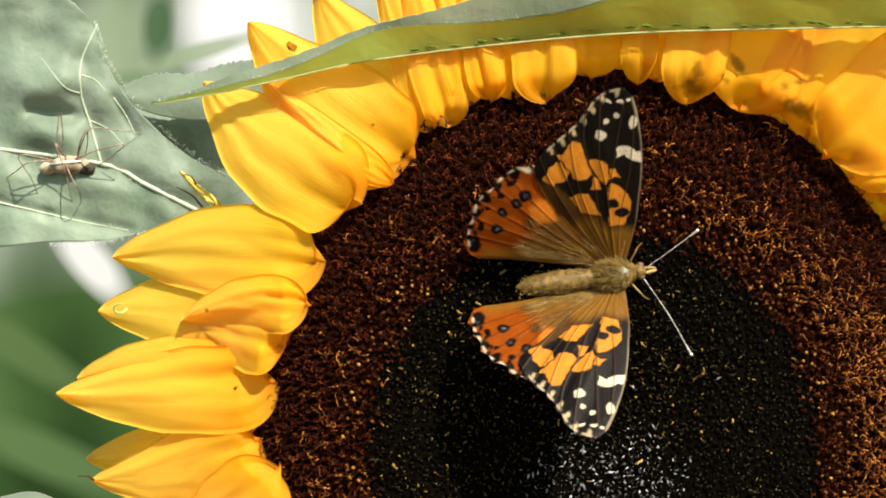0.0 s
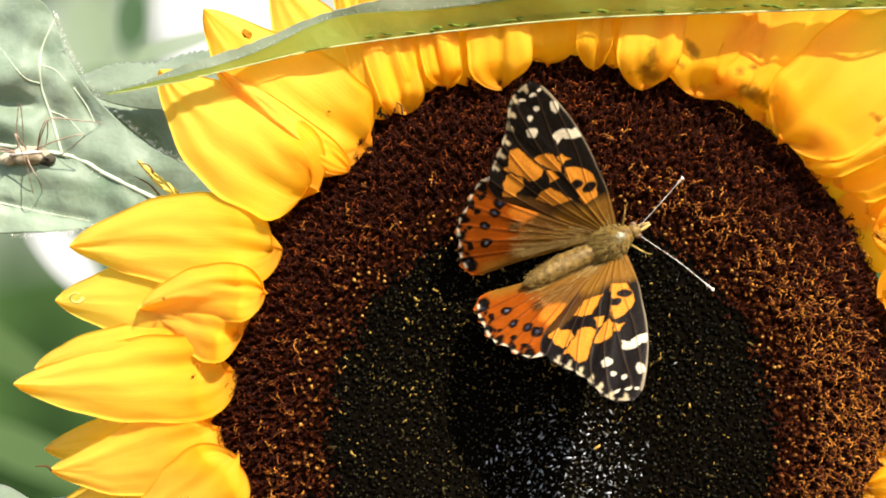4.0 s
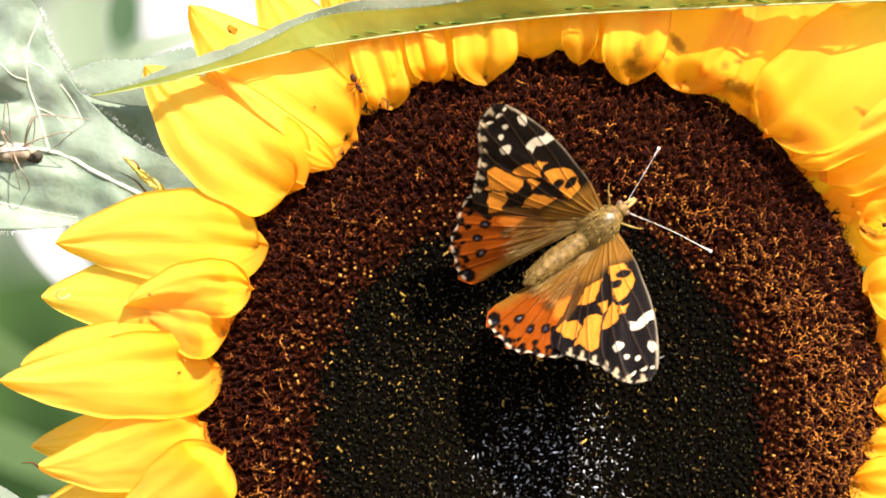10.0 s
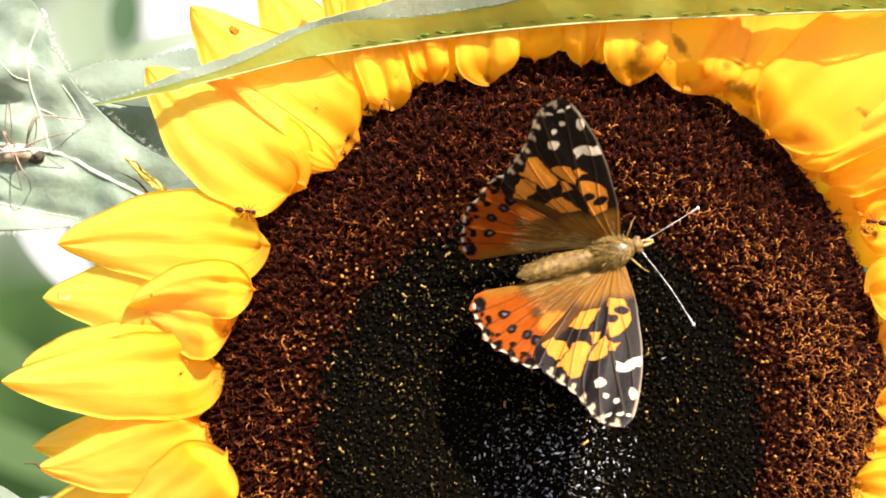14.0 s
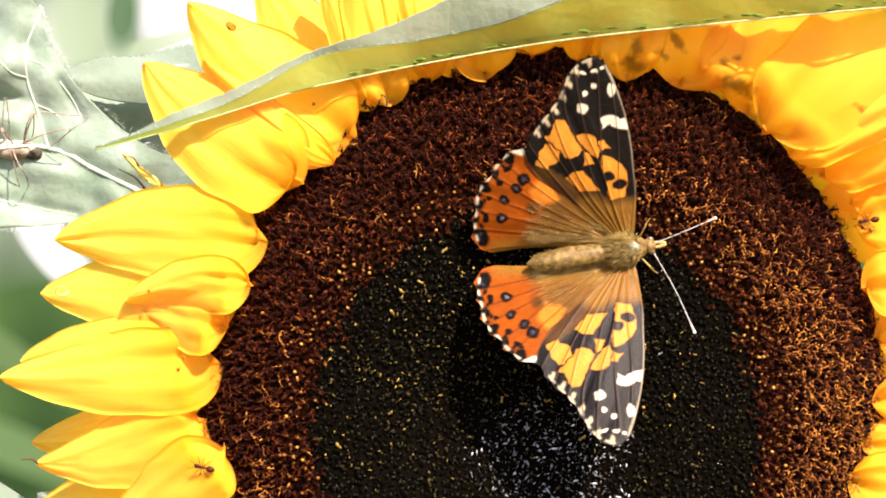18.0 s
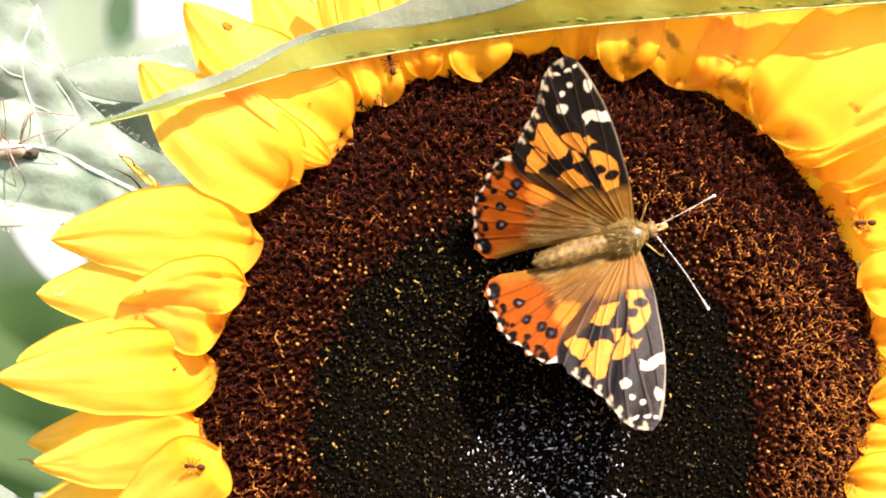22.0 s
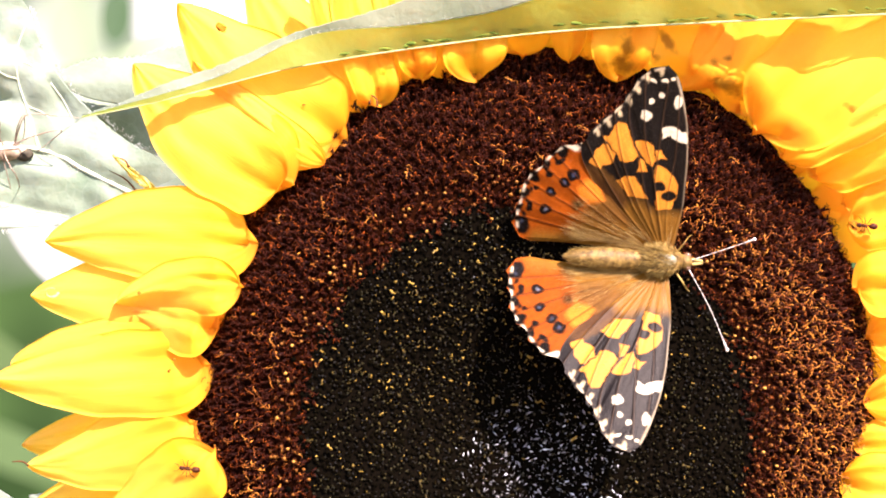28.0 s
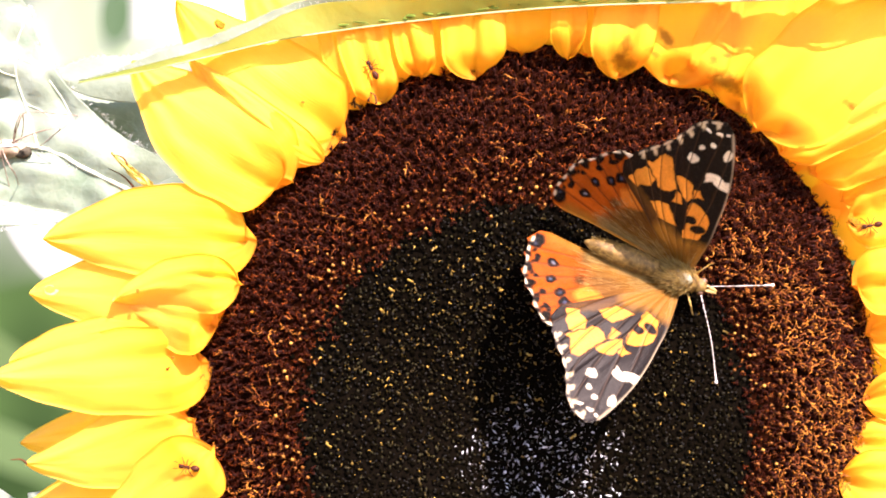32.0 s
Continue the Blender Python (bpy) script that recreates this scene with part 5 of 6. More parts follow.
    for (kind, side), w in list(wings.items()):
        put = []
        for _ in range(2400 if kind == "h" else 1300):
            if kind == "h":
                rad, ang = rng.uniform(0.4, 11.0), rng.uniform(-0.02, 0.62)
                o = (-rad * math.cos(ang) - 0.2, rad * math.sin(ang) * 1.0, -0.1)
                d = (-1.0, 0.7 * math.sin(ang) + 0.14 + rng.gauss(0, .16), rng.uniform(0.05, 0.16))
                ln = rng.uniform(1.6, 4.4)
            else:
                rad, ang = 7.2 * rng.random() ** 0.7, rng.uniform(0.35, 1.45)
                o = (-rad * math.cos(ang), rad * math.sin(ang), 0.15)
                d = (-math.cos(ang) * 0.9, math.sin(ang) * 0.8 + rng.gauss(0, .1), 0.1)
                ln = rng.uniform(0.9, 2.3)
            put.append((0, np.array((o[0], o[1] * side, o[2])) * MM, turned((d[0], d[1] * side, d[2]), rng.uniform(0, 6), np.array([0.19, 0.19, 1.0]) * ln * MM)))
        scatter("wing_hair", tpl, put, [FUR_PALE], w, "silky brown hair at the wing root")
    return fly, wings, feelers


# ---- small animals ----
def build_ant():
    AM = 0.00078
    ant = thing("ant", "small dark brown ant on a yellow petal", "ant", group="ants on the petals")
    head = part("head", blob((0.62 * AM, 0.52 * AM, 0.45 * AM), (1.75 * AM, 0, 0.75 * AM), None, 12, 9), ANT, ant)
    part("thorax", blob((0.75 * AM, 0.36 * AM, 0.38 * AM), (0.65 * AM, 0, 0.75 * AM), None, 12, 9), ANT, ant)
    part("waist", blob((0.22 * AM, 0.18 * AM, 0.26 * AM), (-0.2 * AM, 0, 0.75 * AM), None, 10, 8), ANT, ant)
    part("abdomen", blob((0.95 * AM, 0.66 * AM, 0.6 * AM), (-1.15 * AM, 0, 0.8 * AM), None, 14, 10, 0, 3, 0.04), ANT, ant, "glossy dark abdomen")
    for sy in (1, -1):
        for x0, x2 in ((1.0, 2.1), (0.65, 0.7), (0.3, -1.1)):
            pts = [(x0, sy * 0.25, 0.7), ((x0 * 2 + x2) / 3, sy * 0.95, 1.05), ((x0 + x2 * 2) / 3, sy * 1.5, 0.45), (x2, sy * 1.9, 0.02)]
            tube_part("leg", spline(np.array(pts) * AM, 12), np.linspace(0.11, 0.05, 12) * AM, ANT, ant, "", 5)
        tube_part("feeler", spline(np.array([(2.2, sy * 0.2, 0.8), (2.7, sy * 0.65, 1.0), (3.4, sy * 0.75, 0.5)]) * AM, 10), 0.06 * AM, ANT, head, "", 5)
    return ant


def on_petal(u, v, y, heading):
    """A pose with z towards the viewer and x along the heading (degrees, anticlockwise); y is the depth, or None for on the petal there."""
    p = plan(u, v, surface(u, v) if y is None else y)
    return pose(p.x, p.y, p.z, 90, -heading, 0)


def build_harvestman():
    y = 0.0752
    c = plan(34, 271, y)
    sp = thing("harvestman", "tan long-legged harvestman resting on a leaf", "harvestman", c)
    part("body", blob((4.6 * MM, 2.3 * MM, 2.0 * MM), c + Vector((0, -0.0008, 0)), Matrix.Rotation(radians(-4), 3, "Y"), 20, 14, 0.15, 4, 0.05), SPIDER, sp, "oval tan body with darker bands")
    part("front", blob((1.7 * MM, 1.5 * MM, 1.4 * MM), c + Vector((-0.0048, -0.0008, -0.0008)), None, 14, 10, 0.2), SPIDER, sp, "rusty front of the body")
    part("rear", blob((2.1 * MM, 1.5 * MM, 1.5 * MM), c + Vector((0.0036, -0.0006, -0.0006)), None, 16, 12, 0.2), REAR, sp, "dark rear of the body")
    part("stripe", blob((3.6 * MM, 0.5 * MM, 0.35 * MM), c + Vector((-0.0004, -0.0029, 0.0004)), Matrix.Rotation(radians(-6), 3, "Y"), 14, 8, 0.3), PALE, sp, "pale stripe along the back")
    for knee, end in (((5, 230), (40, 340)), ((14, 175), (20, 262)), ((62, 205), (60, 255)), ((70, 205), (160, 212)), ((130, 232), (85, 272)), ((-45, 268), (-90, 300)), ((-60, 255), (-20, 330)), ((40, 300), (55, 335))):
        a = np.array(c + Vector((random.Random(knee[0]).uniform(-.003, .002), -0.00085, 0.0005)))
        k, e = np.array(plan(*knee, y - 0.007)), np.array(plan(*end, y + 0.001))
        tube_part("leg", spline([a, (a + k) / 2 + np.array([0, -0.0015, 0.0004]), k, (k + e) / 2 + np.array([0.0006, -0.0008, 0]), e], 24), np.linspace(0.19, 0.09, 24) * MM, SPIDER_LEG, sp, "thin jointed leg", 5)


build_setting()
sunflower = build_sunflower()
leaf_over, leaf_pivot = build_leaves()
butterfly, wings, feelers = build_butterfly()
build_harvestman()
ant_one = build_ant()
ant_two = copy_thing(ant_one, Matrix())
ant_three = copy_thing(ant_one, Matrix())
tagged(ant_three, "small dark ant at the edge of the disc")


def perch(x, z, yaw):
    """The butterfly's pose on the disc: millimetres from the plan's centre, heading in degrees."""
    return pose(x * MM, -0.014, z * MM, 90, -yaw, 0)


def spread(kind, side, lift, sweep):
    """A wing's pose on its hinge: raised by lift, swung forward by sweep, in degrees."""
    x = 0.0022 if kind == "f" else -0.0008
    return pose(x, 0.0016 * side, 0, lift * side) @ pose(0, 0, 0, 0, 0, -sweep * side)


def feel(k, turn):
    """An antenna swung about its root, in degrees."""
    root = Matrix.Translation(feelers[k][1])
    return root @ pose(0, 0, 0, 0, 0, turn) @ root.inverted()


def sway(dv, turn):
    """The overhanging leaf: dropped by dv plan units where it crosses the head's shoulder, turned in degrees."""
    p0, hinge = leaf_pivot, plan(641, 58, -0.016)
    return Matrix.Translation((0, 0, -dv * U * 0.93)) @ Matrix.Translation(hinge) @ pose(0, 0, 0, 0, -turn, 0) @ Matrix.Translation(p0 - hinge)


def motions():
    walk(butterfly, [
        (0, perch(17.31, -1.25, 1.8)), (0.5, perch(17.33, -0.90, 5.5)), (1, perch(19.62, 1.46, 9.7)), (1.5, perch(22.11, 0.71, 13.5)),
        (2, perch(22.52, 1.37, 13.4)), (2.5, perch(22.54, 1.59, 17.4)), (3, perch(23.59, 2.32, 19.5)), (3.5, perch(23.94, 1.88, 19.8)),
        (5.5, perch(24.06, 1.01, 18.8)), (6, perch(23.92, 1.74, 21.3)), (6.5, perch(24.78, 1.83, 21.8)), (7, perch(24.40, 1.91, 24.0)),
        (7.5, perch(23.29, 1.71, 23.4)), (8, perch(23.18, 2.13, 28.5)), (8.5, perch(24.39, 2.21, 26.8)), (9, perch(24.73, 2.69, 31.4)),
        (9.5, perch(24.64, 3.40, 32.6)), (10, perch(24.81, 3.16, 31.0)), (10.5, perch(25.18, 3.35, 31.1)), (11, perch(25.03, 3.12, 30.2)),
        (11.5, perch(24.61, 1.33, 23.2)), (12, perch(25.50, 1.84, 26.5)), (12.5, perch(26.09, 1.71, 27.9)), (13, perch(25.62, -0.91, 9.5)),
        (13.5, perch(26.06, -0.70, 9.8)), (14, perch(25.97, -0.66, 8.2)), (14.5, perch(26.93, -0.74, 2.4)), (16.5, perch(28.31, -0.43, 5.6)),
        (17, perch(28.14, -0.65, 3.4)), (17.5, perch(28.21, -0.93, 5.3)), (18, perch(28.33, -0.98, 2.2)), (18.5, perch(28.42, -0.46, 5.2)),
        (19, perch(28.47, -0.51, 4.8)), (19.5, perch(28.32, -0.58, 3.3)), (20, perch(28.26, -0.57, 5.0)), (20.5, perch(28.26, -0.43, 4.7)),
        (21, perch(29.47, 1.06, 8.8)), (21.5, perch(29.86, 0.87, 8.6)), (22, perch(29.43, 0.96, 9.4)), (22.5, perch(30.18, 0.13, 5.7)),
        (23, perch(30.17, -0.16, 6.9)), (23.5, perch(30.03, 0.34, 8.9)), (24, perch(30.68, 0.40, 8.6)), (24.5, perch(32.95, 0.09, 1.9)),
        (25, perch(34.32, -3.13, -4.0)), (25.5, perch(33.65, -3.08, -11.1)), (27.5, perch(35.53, -3.07, -11.3)), (28, perch(35.52, -2.44, -8.9)),
        (28.5, perch(35.64, -2.54, -8.6)), (29, perch(35.91, -3.34, -12.2)), (29.5, perch(35.80, -3.66, -15.1)), (30, perch(36.46, -5.06, -19.6)),
        (30.5, perch(36.95, -4.86, -25.3)), (31, perch(37.15, -5.15, -30.7)), (31.5, perch(38.58, -5.61, -26.4)), (32, perch(38.17, -5.12, -27.5))])
    walk(wings["f", 1], [
        (0, spread("f", 1, 30.8, 13.1)), (0.5, spread("f", 1, 20.7, 15.2)), (1, spread("f", 1, 17.6, 13.5)), (1.5, spread("f", 1, 21.7, 13.4)),
        (2, spread("f", 1, 32.4, 9.7)), (2.5, spread("f", 1, 22.7, 12.1)), (3, spread("f", 1, 21.1, 11.7)), (3.5, spread("f", 1, 23.4, 6.9)),
        (5.5, spread("f", 1, 62.4, -2.4)), (6, spread("f", 1, 43.6, -1.2)), (6.5, spread("f", 1, 30.7, 4.6)), (7, spread("f", 1, 31.8, 5.4)),
        (7.5, spread("f", 1, 45.8, 1.0)), (8, spread("f", 1, 47.1, 0.9)), (8.5, spread("f", 1, 26.3, 3.1)), (9, spread("f", 1, 24.5, 7.5)),
        (9.5, spread("f", 1, 43.7, -2.5)), (10, spread("f", 1, 41.3, -0.3)), (10.5, spread("f", 1, 40.6, 2.5)), (11, spread("f", 1, 40.9, 3.5)),
        (11.5, spread("f", 1, 42.8, 0.0)), (12, spread("f", 1, 38.1, 4.7)), (12.5, spread("f", 1, 33.6, 3.6)), (13, spread("f", 1, 34.5, -1.1)),
        (13.5, spread("f", 1, 36.9, 2.1)), (14, spread("f", 1, 42.5, -0.5)), (14.5, spread("f", 1, 48.8, 3.1)), (16.5, spread("f", 1, 24.8, 5.5)),
        (17, spread("f", 1, 23.2, 3.9)), (17.5, spread("f", 1, 33.1, 3.9)), (18, spread("f", 1, 21.7, 3.3)), (18.5, spread("f", 1, 19.4, 5.2)),
        (19, spread("f", 1, 18.4, 5.2)), (19.5, spread("f", 1, 16.7, 3.4)), (20, spread("f", 1, 18.2, 4.4)), (20.5, spread("f", 1, 17.5, 3.6)),
        (21, spread("f", 1, 22.7, 3.3)), (21.5, spread("f", 1, 20.3, 2.1)), (22, spread("f", 1, 25.2, 0.4)), (22.5, spread("f", 1, 24.3, 0.4)),
        (23, spread("f", 1, 23.5, 2.0)), (23.5, spread("f", 1, 29.0, -1.7)), (24, spread("f", 1, 28.6, 0.4)), (24.5, spread("f", 1, 35.5, -0.9)),
        (25, spread("f", 1, 54.0, -1.0)), (25.5, spread("f", 1, 50.4, -6.5)), (27.5, spread("f", 1, 24.9, 1.8)), (28, spread("f", 1, 24.4, 2.6)),
        (28.5, spread("f", 1, 20.9, 3.3)), (29, spread("f", 1, 30.6, 2.8)), (29.5, spread("f", 1, 31.2, 1.9)), (30, spread("f", 1, 28.5, 3.2)),
        (30.5, spread("f", 1, 29.1, 3.7)), (31, spread("f", 1, 33.5, 1.7)), (31.5, spread("f", 1, 21.7, 4.6)), (32, spread("f", 1, 46.9, -1.0))])
    walk(wings["f", -1], [
        (0, spread("f", -1, 45.2, 2.2)), (0.5, spread("f", -1, 36.5, -0.6)), (1, spread("f", -1, 41.5, 1.9)), (1.5, spread("f", -1, 44.0, 5.4)),
        (2, spread("f", -1, 43.3, 3.9)), (2.5, spread("f", -1, 35.1, 2.9)), (3, spread("f", -1, 34.5, 0.9)), (3.5, spread("f", -1, 40.0, -1.1)),
        (5.5, spread("f", -1, 62.3, 1.4)), (6, spread("f", -1, 33.9, 4.3)), (6.5, spread("f", -1, 25.1, 4.2)), (7, spread("f", -1, 30.2, 4.1)),
        (7.5, spread("f", -1, 46.7, 0.7)), (8, spread("f", -1, 50.3, -2.8)), (8.5, spread("f", -1, 27.9, 0.6)), (9, spread("f", -1, 34.1, -2.5)),
        (9.5, spread("f", -1, 39.8, 0.8)), (10, spread("f", -1, 47.4, -2.4)), (10.5, spread("f", -1, 47.1, 0.3)), (11, spread("f", -1, 47.7, 1.1)),
        (11.5, spread("f", -1, 53.6, -5.2)), (12, spread("f", -1, 49.5, 1.1)), (12.5, spread("f", -1, 43.5, 0.6)), (13, spread("f", -1, 33.6, 3.5)),
        (13.5, spread("f", -1, 39.4, 3.4)), (14, spread("f", -1, 40.0, 4.4)), (14.5, spread("f", -1, 39.5, 6.3)), (16.5, spread("f", -1, 32.1, 2.7)),
        (17, spread("f", -1, 31.2, 2.8)), (17.5, spread("f", -1, 34.4, 1.2)), (18, spread("f", -1, 26.3, 5.4)), (18.5, spread("f", -1, 28.4, 5.6)),
        (19, spread("f", -1, 27.7, 5.7)), (19.5, spread("f", -1, 27.2, 3.1)), (20, spread("f", -1, 28.4, 2.1)), (20.5, spread("f", -1, 28.0, 2.9)),
        (21, spread("f", -1, 27.7, 6.2)), (21.5, spread("f", -1, 27.0, 6.1)), (22, spread("f", -1, 27.7, 7.0)), (22.5, spread("f", -1, 25.8, 8.3)),
        (23, spread("f", -1, 26.7, 8.3)), (23.5, spread("f", -1, 26.9, 7.5)), (24, spread("f", -1, 28.9, 6.5)), (24.5, spread("f", -1, 32.0, 7.6)),
        (25, spread("f", -1, 25.1, 16.5)), (25.5, spread("f", -1, 24.4, 13.3)), (27.5, spread("f", -1, 23.2, 8.5)), (28, spread("f", -1, 27.3, 7.9)),
        (28.5, spread("f", -1, 25.2, 8.5)), (29, spread("f", -1, 27.8, 9.7)), (29.5, spread("f", -1, 27.8, 9.2)), (30, spread("f", -1, 23.8, 10.2)),
        (30.5, spread("f", -1, 23.2, 11.6)), (31, spread("f", -1, 22.6, 13.1)), (31.5, spread("f", -1, 22.5, 8.9)), (32, spread("f", -1, 37.7, 3.0))])
    walk(wings["h", 1], [
        (0, spread("h", 1, 30.8, 11.4)), (0.5, spread("h", 1, 20.7, 12.0)), (1, spread("h", 1, 17.6, 8.1)), (1.5, spread("h", 1, 21.7, 9.1)),
        (2, spread("h", 1, 32.4, 7.9)), (2.5, spread("h", 1, 22.7, 8.2)), (3, spread("h", 1, 21.1, 8.4)), (3.5, spread("h", 1, 23.4, 7.8)),
        (5.5, spread("h", 1, 62.4, 5.6)), (6, spread("h", 1, 43.6, 2.3)), (6.5, spread("h", 1, 30.7, 3.8)), (7, spread("h", 1, 31.8, 6.2)),
        (7.5, spread("h", 1, 45.8, 8.5)), (8, spread("h", 1, 47.1, 10.8)), (8.5, spread("h", 1, 26.3, 5.7)), (9, spread("h", 1, 24.5, 10.5)),
        (9.5, spread("h", 1, 43.7, 6.0)), (10, spread("h", 1, 41.3, 7.9)), (10.5, spread("h", 1, 40.6, 8.1)), (11, spread("h", 1, 40.9, 8.2)),
        (11.5, spread("h", 1, 42.8, 9.3)), (12, spread("h", 1, 38.1, 8.7)), (12.5, spread("h", 1, 33.6, 7.6)), (13, spread("h", 1, 34.5, 2.9)),
        (13.5, spread("h", 1, 36.9, 6.5)), (14, spread("h", 1, 42.5, 6.5)), (14.5, spread("h", 1, 48.8, 7.3)), (16.5, spread("h", 1, 24.8, 6.9)),
        (17, spread("h", 1, 23.2, 4.9)), (17.5, spread("h", 1, 33.1, 4.9)), (18, spread("h", 1, 21.7, 3.1)), (18.5, spread("h", 1, 19.4, 3.5)),
        (19, spread("h", 1, 18.4, 3.0)), (19.5, spread("h", 1, 16.7, 1.8)), (20, spread("h", 1, 18.2, 4.1)), (20.5, spread("h", 1, 17.5, 3.2)),
        (21, spread("h", 1, 22.7, 2.0)), (21.5, spread("h", 1, 20.3, 1.8)), (22, spread("h", 1, 25.2, 1.3)), (22.5, spread("h", 1, 24.3, 0.3)),
        (23, spread("h", 1, 23.5, 1.1)), (23.5, spread("h", 1, 29.0, 0.7)), (24, spread("h", 1, 28.6, 1.7)), (24.5, spread("h", 1, 35.5, 1.0)),
        (25, spread("h", 1, 54.0, -1.6)), (25.5, spread("h", 1, 50.4, -4.4)), (27.5, spread("h", 1, 24.9, 1.1)), (28, spread("h", 1, 24.4, 1.6)),
        (28.5, spread("h", 1, 20.9, 1.8)), (29, spread("h", 1, 30.6, 1.9)), (29.5, spread("h", 1, 31.2, 1.2)), (30, spread("h", 1, 28.5, 2.0)),
        (30.5, spread("h", 1, 29.1, 2.2)), (31, spread("h", 1, 33.5, 0.4)), (31.5, spread("h", 1, 21.7, 3.6)), (32, spread("h", 1, 46.9, 4.1))])
    walk(wings["h", -1], [
        (0, spread("h", -1, 45.2, 15.8)), (0.5, spread("h", -1, 36.5, -1.7)), (1, spread("h", -1, 41.5, 1.3)), (1.5, spread("h", -1, 44.0, 3.8)),
        (2, spread("h", -1, 43.3, 2.7)), (2.5, spread("h", -1, 35.1, 2.0)), (3, spread("h", -1, 34.5, 0.6)), (3.5, spread("h", -1, 40.0, -0.8)),
        (5.5, spread("h", -1, 62.3, 11.2)), (6, spread("h", -1, 33.9, 7.9)), (6.5, spread("h", -1, 25.1, 5.1)), (7, spread("h", -1, 30.2, 6.5)),
        (7.5, spread("h", -1, 46.7, 8.3)), (8, spread("h", -1, 50.3, 5.5)), (8.5, spread("h", -1, 27.9, 4.9)), (9, spread("h", -1, 34.1, 2.0)),
        (9.5, spread("h", -1, 39.8, 7.5)), (10, spread("h", -1, 47.4, 6.4)), (10.5, spread("h", -1, 47.1, 6.2)), (11, spread("h", -1, 47.7, 6.5)),
        (11.5, spread("h", -1, 53.6, 5.7)), (12, spread("h", -1, 49.5, 6.1)), (12.5, spread("h", -1, 43.5, 3.7)), (13, spread("h", -1, 33.6, 8.6)),
        (13.5, spread("h", -1, 39.4, 7.6)), (14, spread("h", -1, 40.0, 10.5)), (14.5, spread("h", -1, 39.5, 10.5)), (16.5, spread("h", -1, 32.1, 4.4)),
        (17, spread("h", -1, 31.2, 4.2)), (17.5, spread("h", -1, 34.4, 2.5)), (18, spread("h", -1, 26.3, 5.4)), (18.5, spread("h", -1, 28.4, 4.8)),
        (19, spread("h", -1, 27.7, 5.0)), (19.5, spread("h", -1, 27.2, 5.1)), (20, spread("h", -1, 28.4, 4.9)), (20.5, spread("h", -1, 28.0, 6.6)),
        (21, spread("h", -1, 27.7, 6.9)), (21.5, spread("h", -1, 27.0, 8.1)), (22, spread("h", -1, 27.7, 8.5)), (22.5, spread("h", -1, 25.8, 8.9)),
        (23, spread("h", -1, 26.7, 8.3)), (23.5, spread("h", -1, 26.9, 8.5)), (24, spread("h", -1, 28.9, 8.7)), (24.5, spread("h", -1, 32.0, 10.1)),
        (25, spread("h", -1, 25.1, 16.3)), (25.5, spread("h", -1, 24.4, 17.3)), (27.5, spread("h", -1, 23.2, 9.3)), (28, spread("h", -1, 27.3, 8.2)),
        (28.5, spread("h", -1, 25.2, 8.4)), (29, spread("h", -1, 27.8, 10.0)), (29.5, spread("h", -1, 27.8, 10.5)), (30, spread("h", -1, 23.8, 10.3)),
        (30.5, spread("h", -1, 23.2, 11.4)), (31, spread("h", -1, 22.6, 13.2)), (31.5, spread("h", -1, 22.5, 9.1)), (32, spread("h", -1, 37.7, 9.1))])
    walk(leaf_over, [
        (0, sway(-3, -0.8)), (1, sway(-6, -0.8)), (2, sway(3, -0.8)), (3, sway(9, -0.5)),
        (3.5, sway(4, -0.5)), (5.5, sway(-10, -0.4)), (6, sway(-7, -0.3)), (7, sway(-11, -0.5)),
        (8, sway(-15, -0.7)), (8.5, sway(-3, -0.1)), (9, sway(-0, -0.0)), (10, sway(4, -0.0)),
        (11, sway(2, -0.1)), (12, sway(16, -0.1)), (13, sway(15, 0.0)), (14, sway(19, 0.0)),
        (14.5, sway(15, -0.0)), (16.5, sway(7, 0.0)), (17, sway(37, 0.6)), (17.5, sway(139, 6.3)),
        (18, sway(78, 3.4)), (18.5, sway(9, 0.2)), (19, sway(-44, -2.2)), (19.5, sway(24, 1.0)),
        (20, sway(12, 0.3)), (20.5, sway(15, 0.5)), (21, sway(32, 1.1)), (21.5, sway(7, 0.2)),
        (22, sway(47, 2.0)), (22.5, sway(24, 1.6)), (23, sway(67, 3.1)), (23.5, sway(65, 3.0)),
        (24, sway(17, 1.2)), (24.5, sway(27, 1.5)), (25, sway(23, 1.4)), (25.5, sway(-0, -0.0)),
        (27.5, sway(10, -0.5)), (28, sway(42, 0.4)), (28.5, sway(24, -0.1)), (29, sway(13, -0.4)),
        (29.5, sway(11, -0.1)), (30, sway(5, -0.4)), (30.5, sway(3, -0.7)), (31, sway(8, -0.2)),
        (31.5, sway(16, -0.3)), (32, sway(-5, -0.9))])
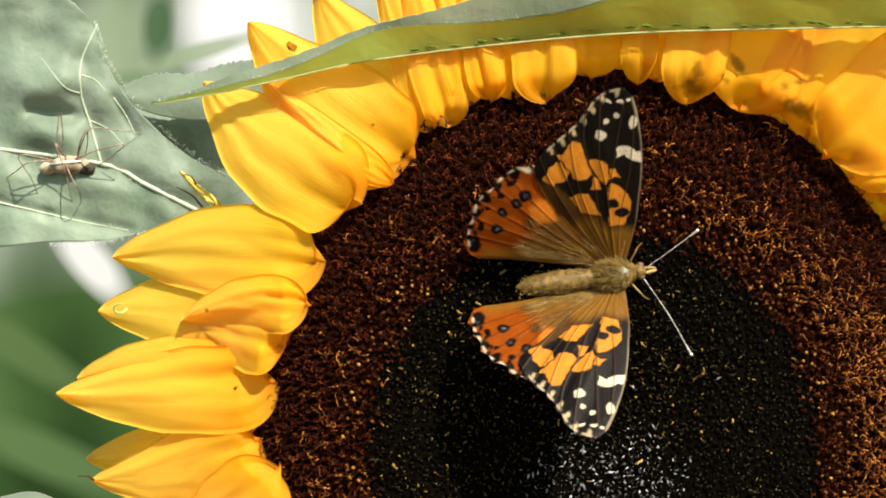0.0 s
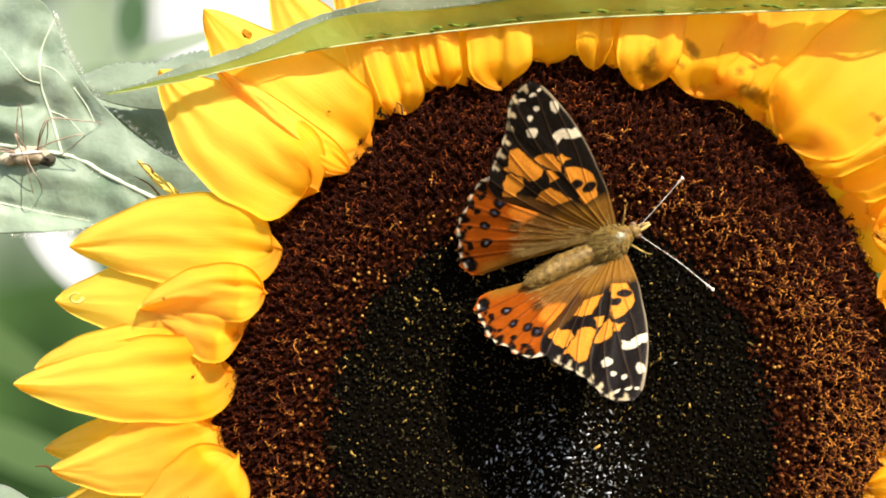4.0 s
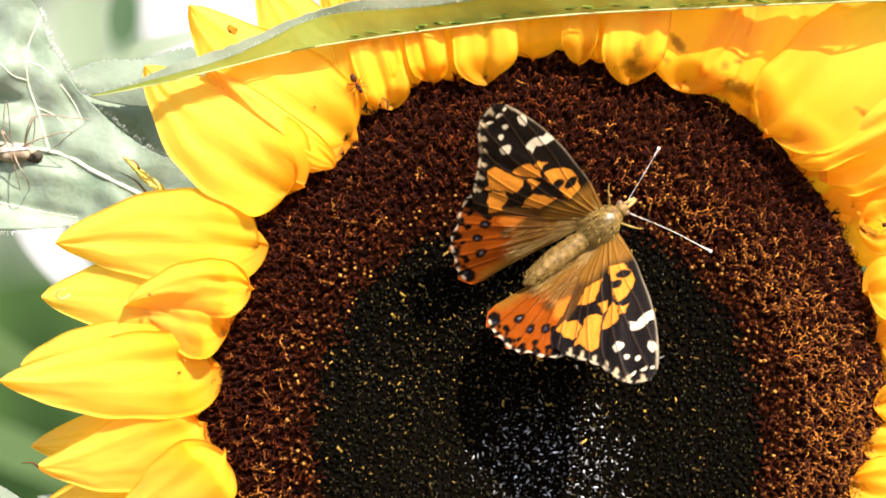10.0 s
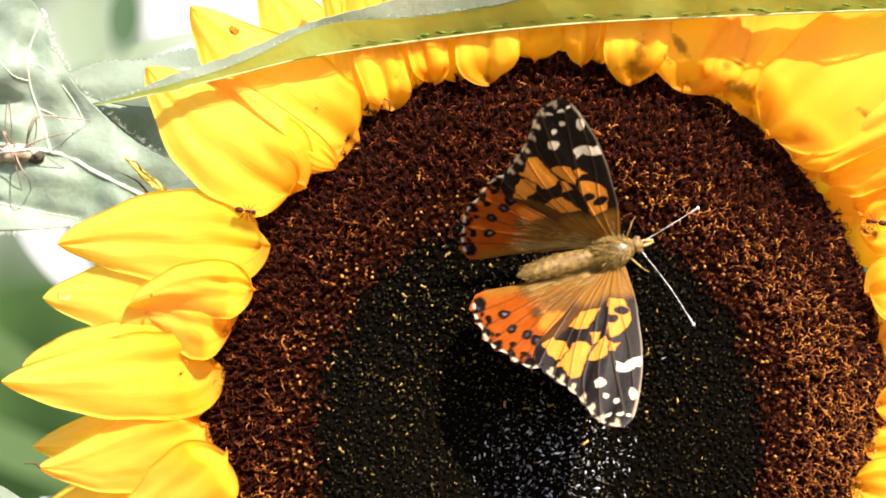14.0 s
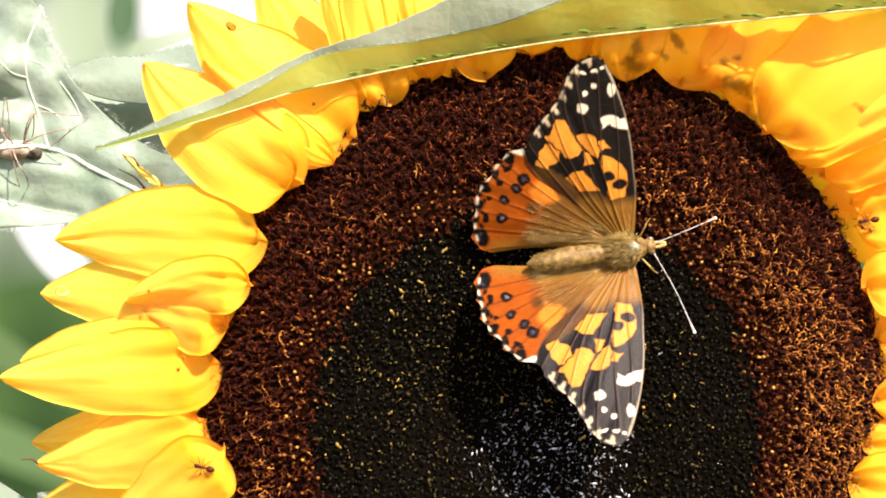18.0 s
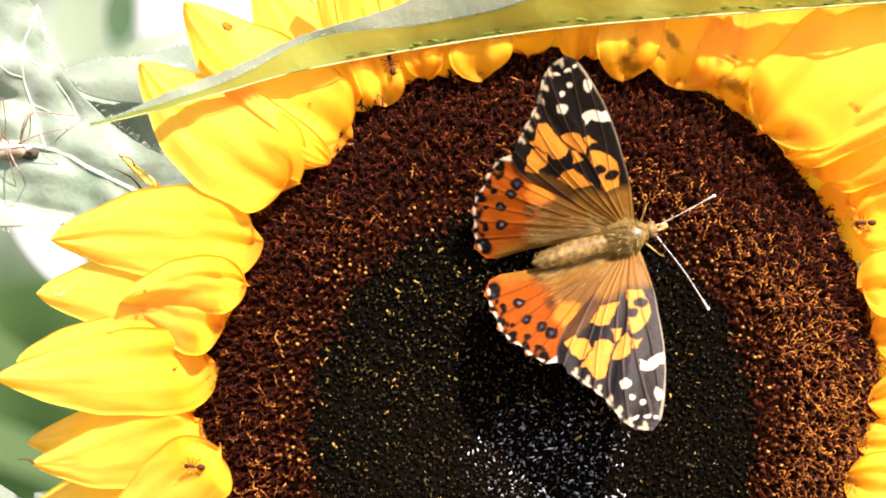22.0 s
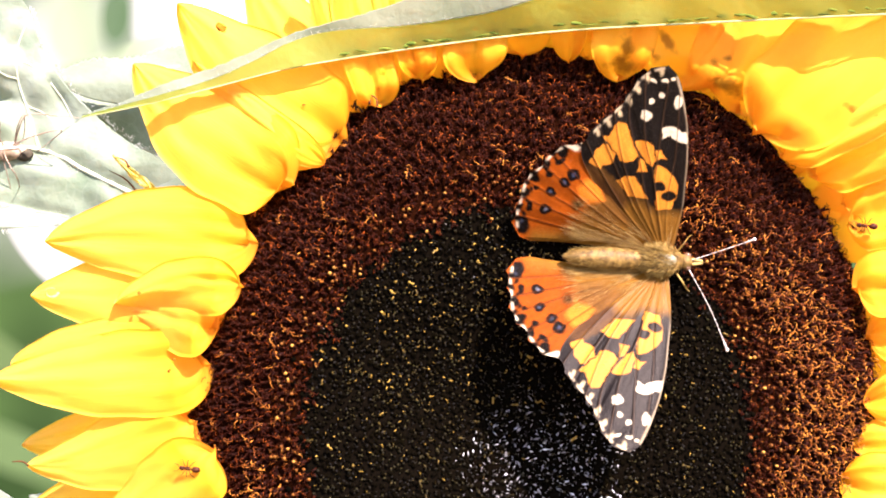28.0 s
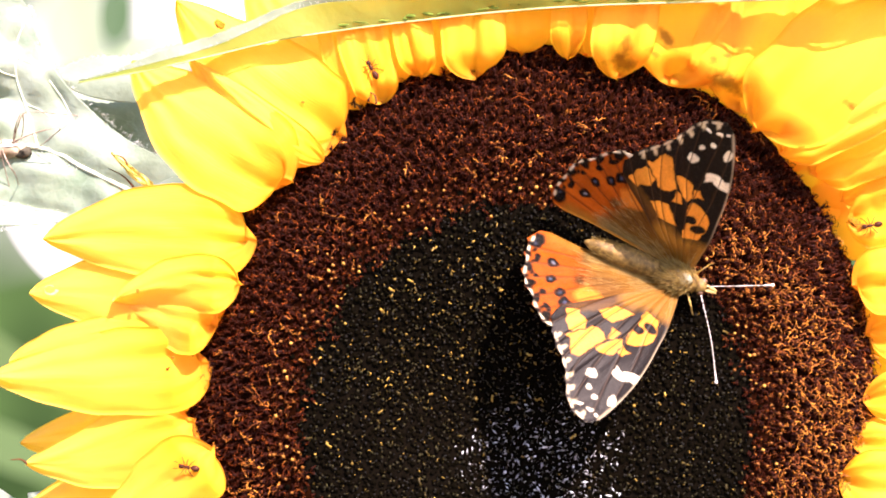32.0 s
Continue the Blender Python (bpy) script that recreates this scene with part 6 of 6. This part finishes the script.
    walk(feelers[0][0], [
        (0, feel(0, 11)), (1, feel(0, 13)), (2, feel(0, 7)), (3, feel(0, 4)),
        (6, feel(0, 8)), (9, feel(0, 6)), (13, feel(0, 0)), (17, feel(0, -3)),
        (21, feel(0, -6)), (24, feel(0, -3)), (28, feel(0, 3)), (32, feel(0, 4))])
    walk(feelers[1][0], [
        (0, feel(1, 2)), (6, feel(1, 6)), (9, feel(1, 6)), (13, feel(1, 0)),
        (17, feel(1, -4)), (21, feel(1, -4)), (24.5, feel(1, 3)), (28, feel(1, 5)),
        (31, feel(1, 10)), (32, feel(1, 8))])
    walk(ant_one, [
        (0, on_petal(320, 950, -0.004, 100)), (4, on_petal(310, 900, -0.008, 95)), (6, on_petal(296, 832, None, 80)), (8, on_petal(330, 905, -0.006, -60)),
        (12, on_petal(360, 950, -0.003, 0)), (15.5, on_petal(385, 900, -0.008, 110)), (17, on_petal(375, 835, None, 160)), (23, on_petal(358, 832, None, 175)),
        (32, on_petal(360, 834, None, 170))])
    walk(ant_two, [
        (0, on_petal(600, -60, -0.006, -80)), (9, on_petal(606, 30, -0.006, -80)), (9.5, on_petal(622, 112, None, -80)), (10, on_petal(634, 148, None, -60)),
        (10.6, on_petal(660, 172, -0.006, -50)), (12, on_petal(330, 300, 0.003, -60)), (12.5, on_petal(335, 333, -0.005, -40)), (13, on_petal(368, 350, None, -25)),
        (14, on_petal(434, 372, None, -10)), (15, on_petal(500, 340, 0.004, 40)), (17.6, on_petal(640, 190, 0.004, 60)), (18.5, on_petal(728, 76, None, 10)),
        (19, on_petal(707, 103, None, 100)), (20, on_petal(706, 120, None, 110)), (21, on_petal(705, 122, None, 110)), (23, on_petal(705, 126, None, 100)),
        (25, on_petal(694, 138, None, 110)), (27.5, on_petal(700, 172, 0.004, 110)), (31.2, on_petal(700, 172, 0.004, 110)), (32, on_petal(684, 135, None, 120))])
    walk(ant_three, [
        (0, on_petal(1640, 420, -0.007, 150)), (8, on_petal(1600, 410, -0.007, 170)), (13, on_petal(1556, 392, -0.007, 170)), (19, on_petal(1543, 398, -0.007, 190)),
        (25, on_petal(1550, 404, -0.007, 170)), (32, on_petal(1565, 410, -0.007, 190))])


motions()
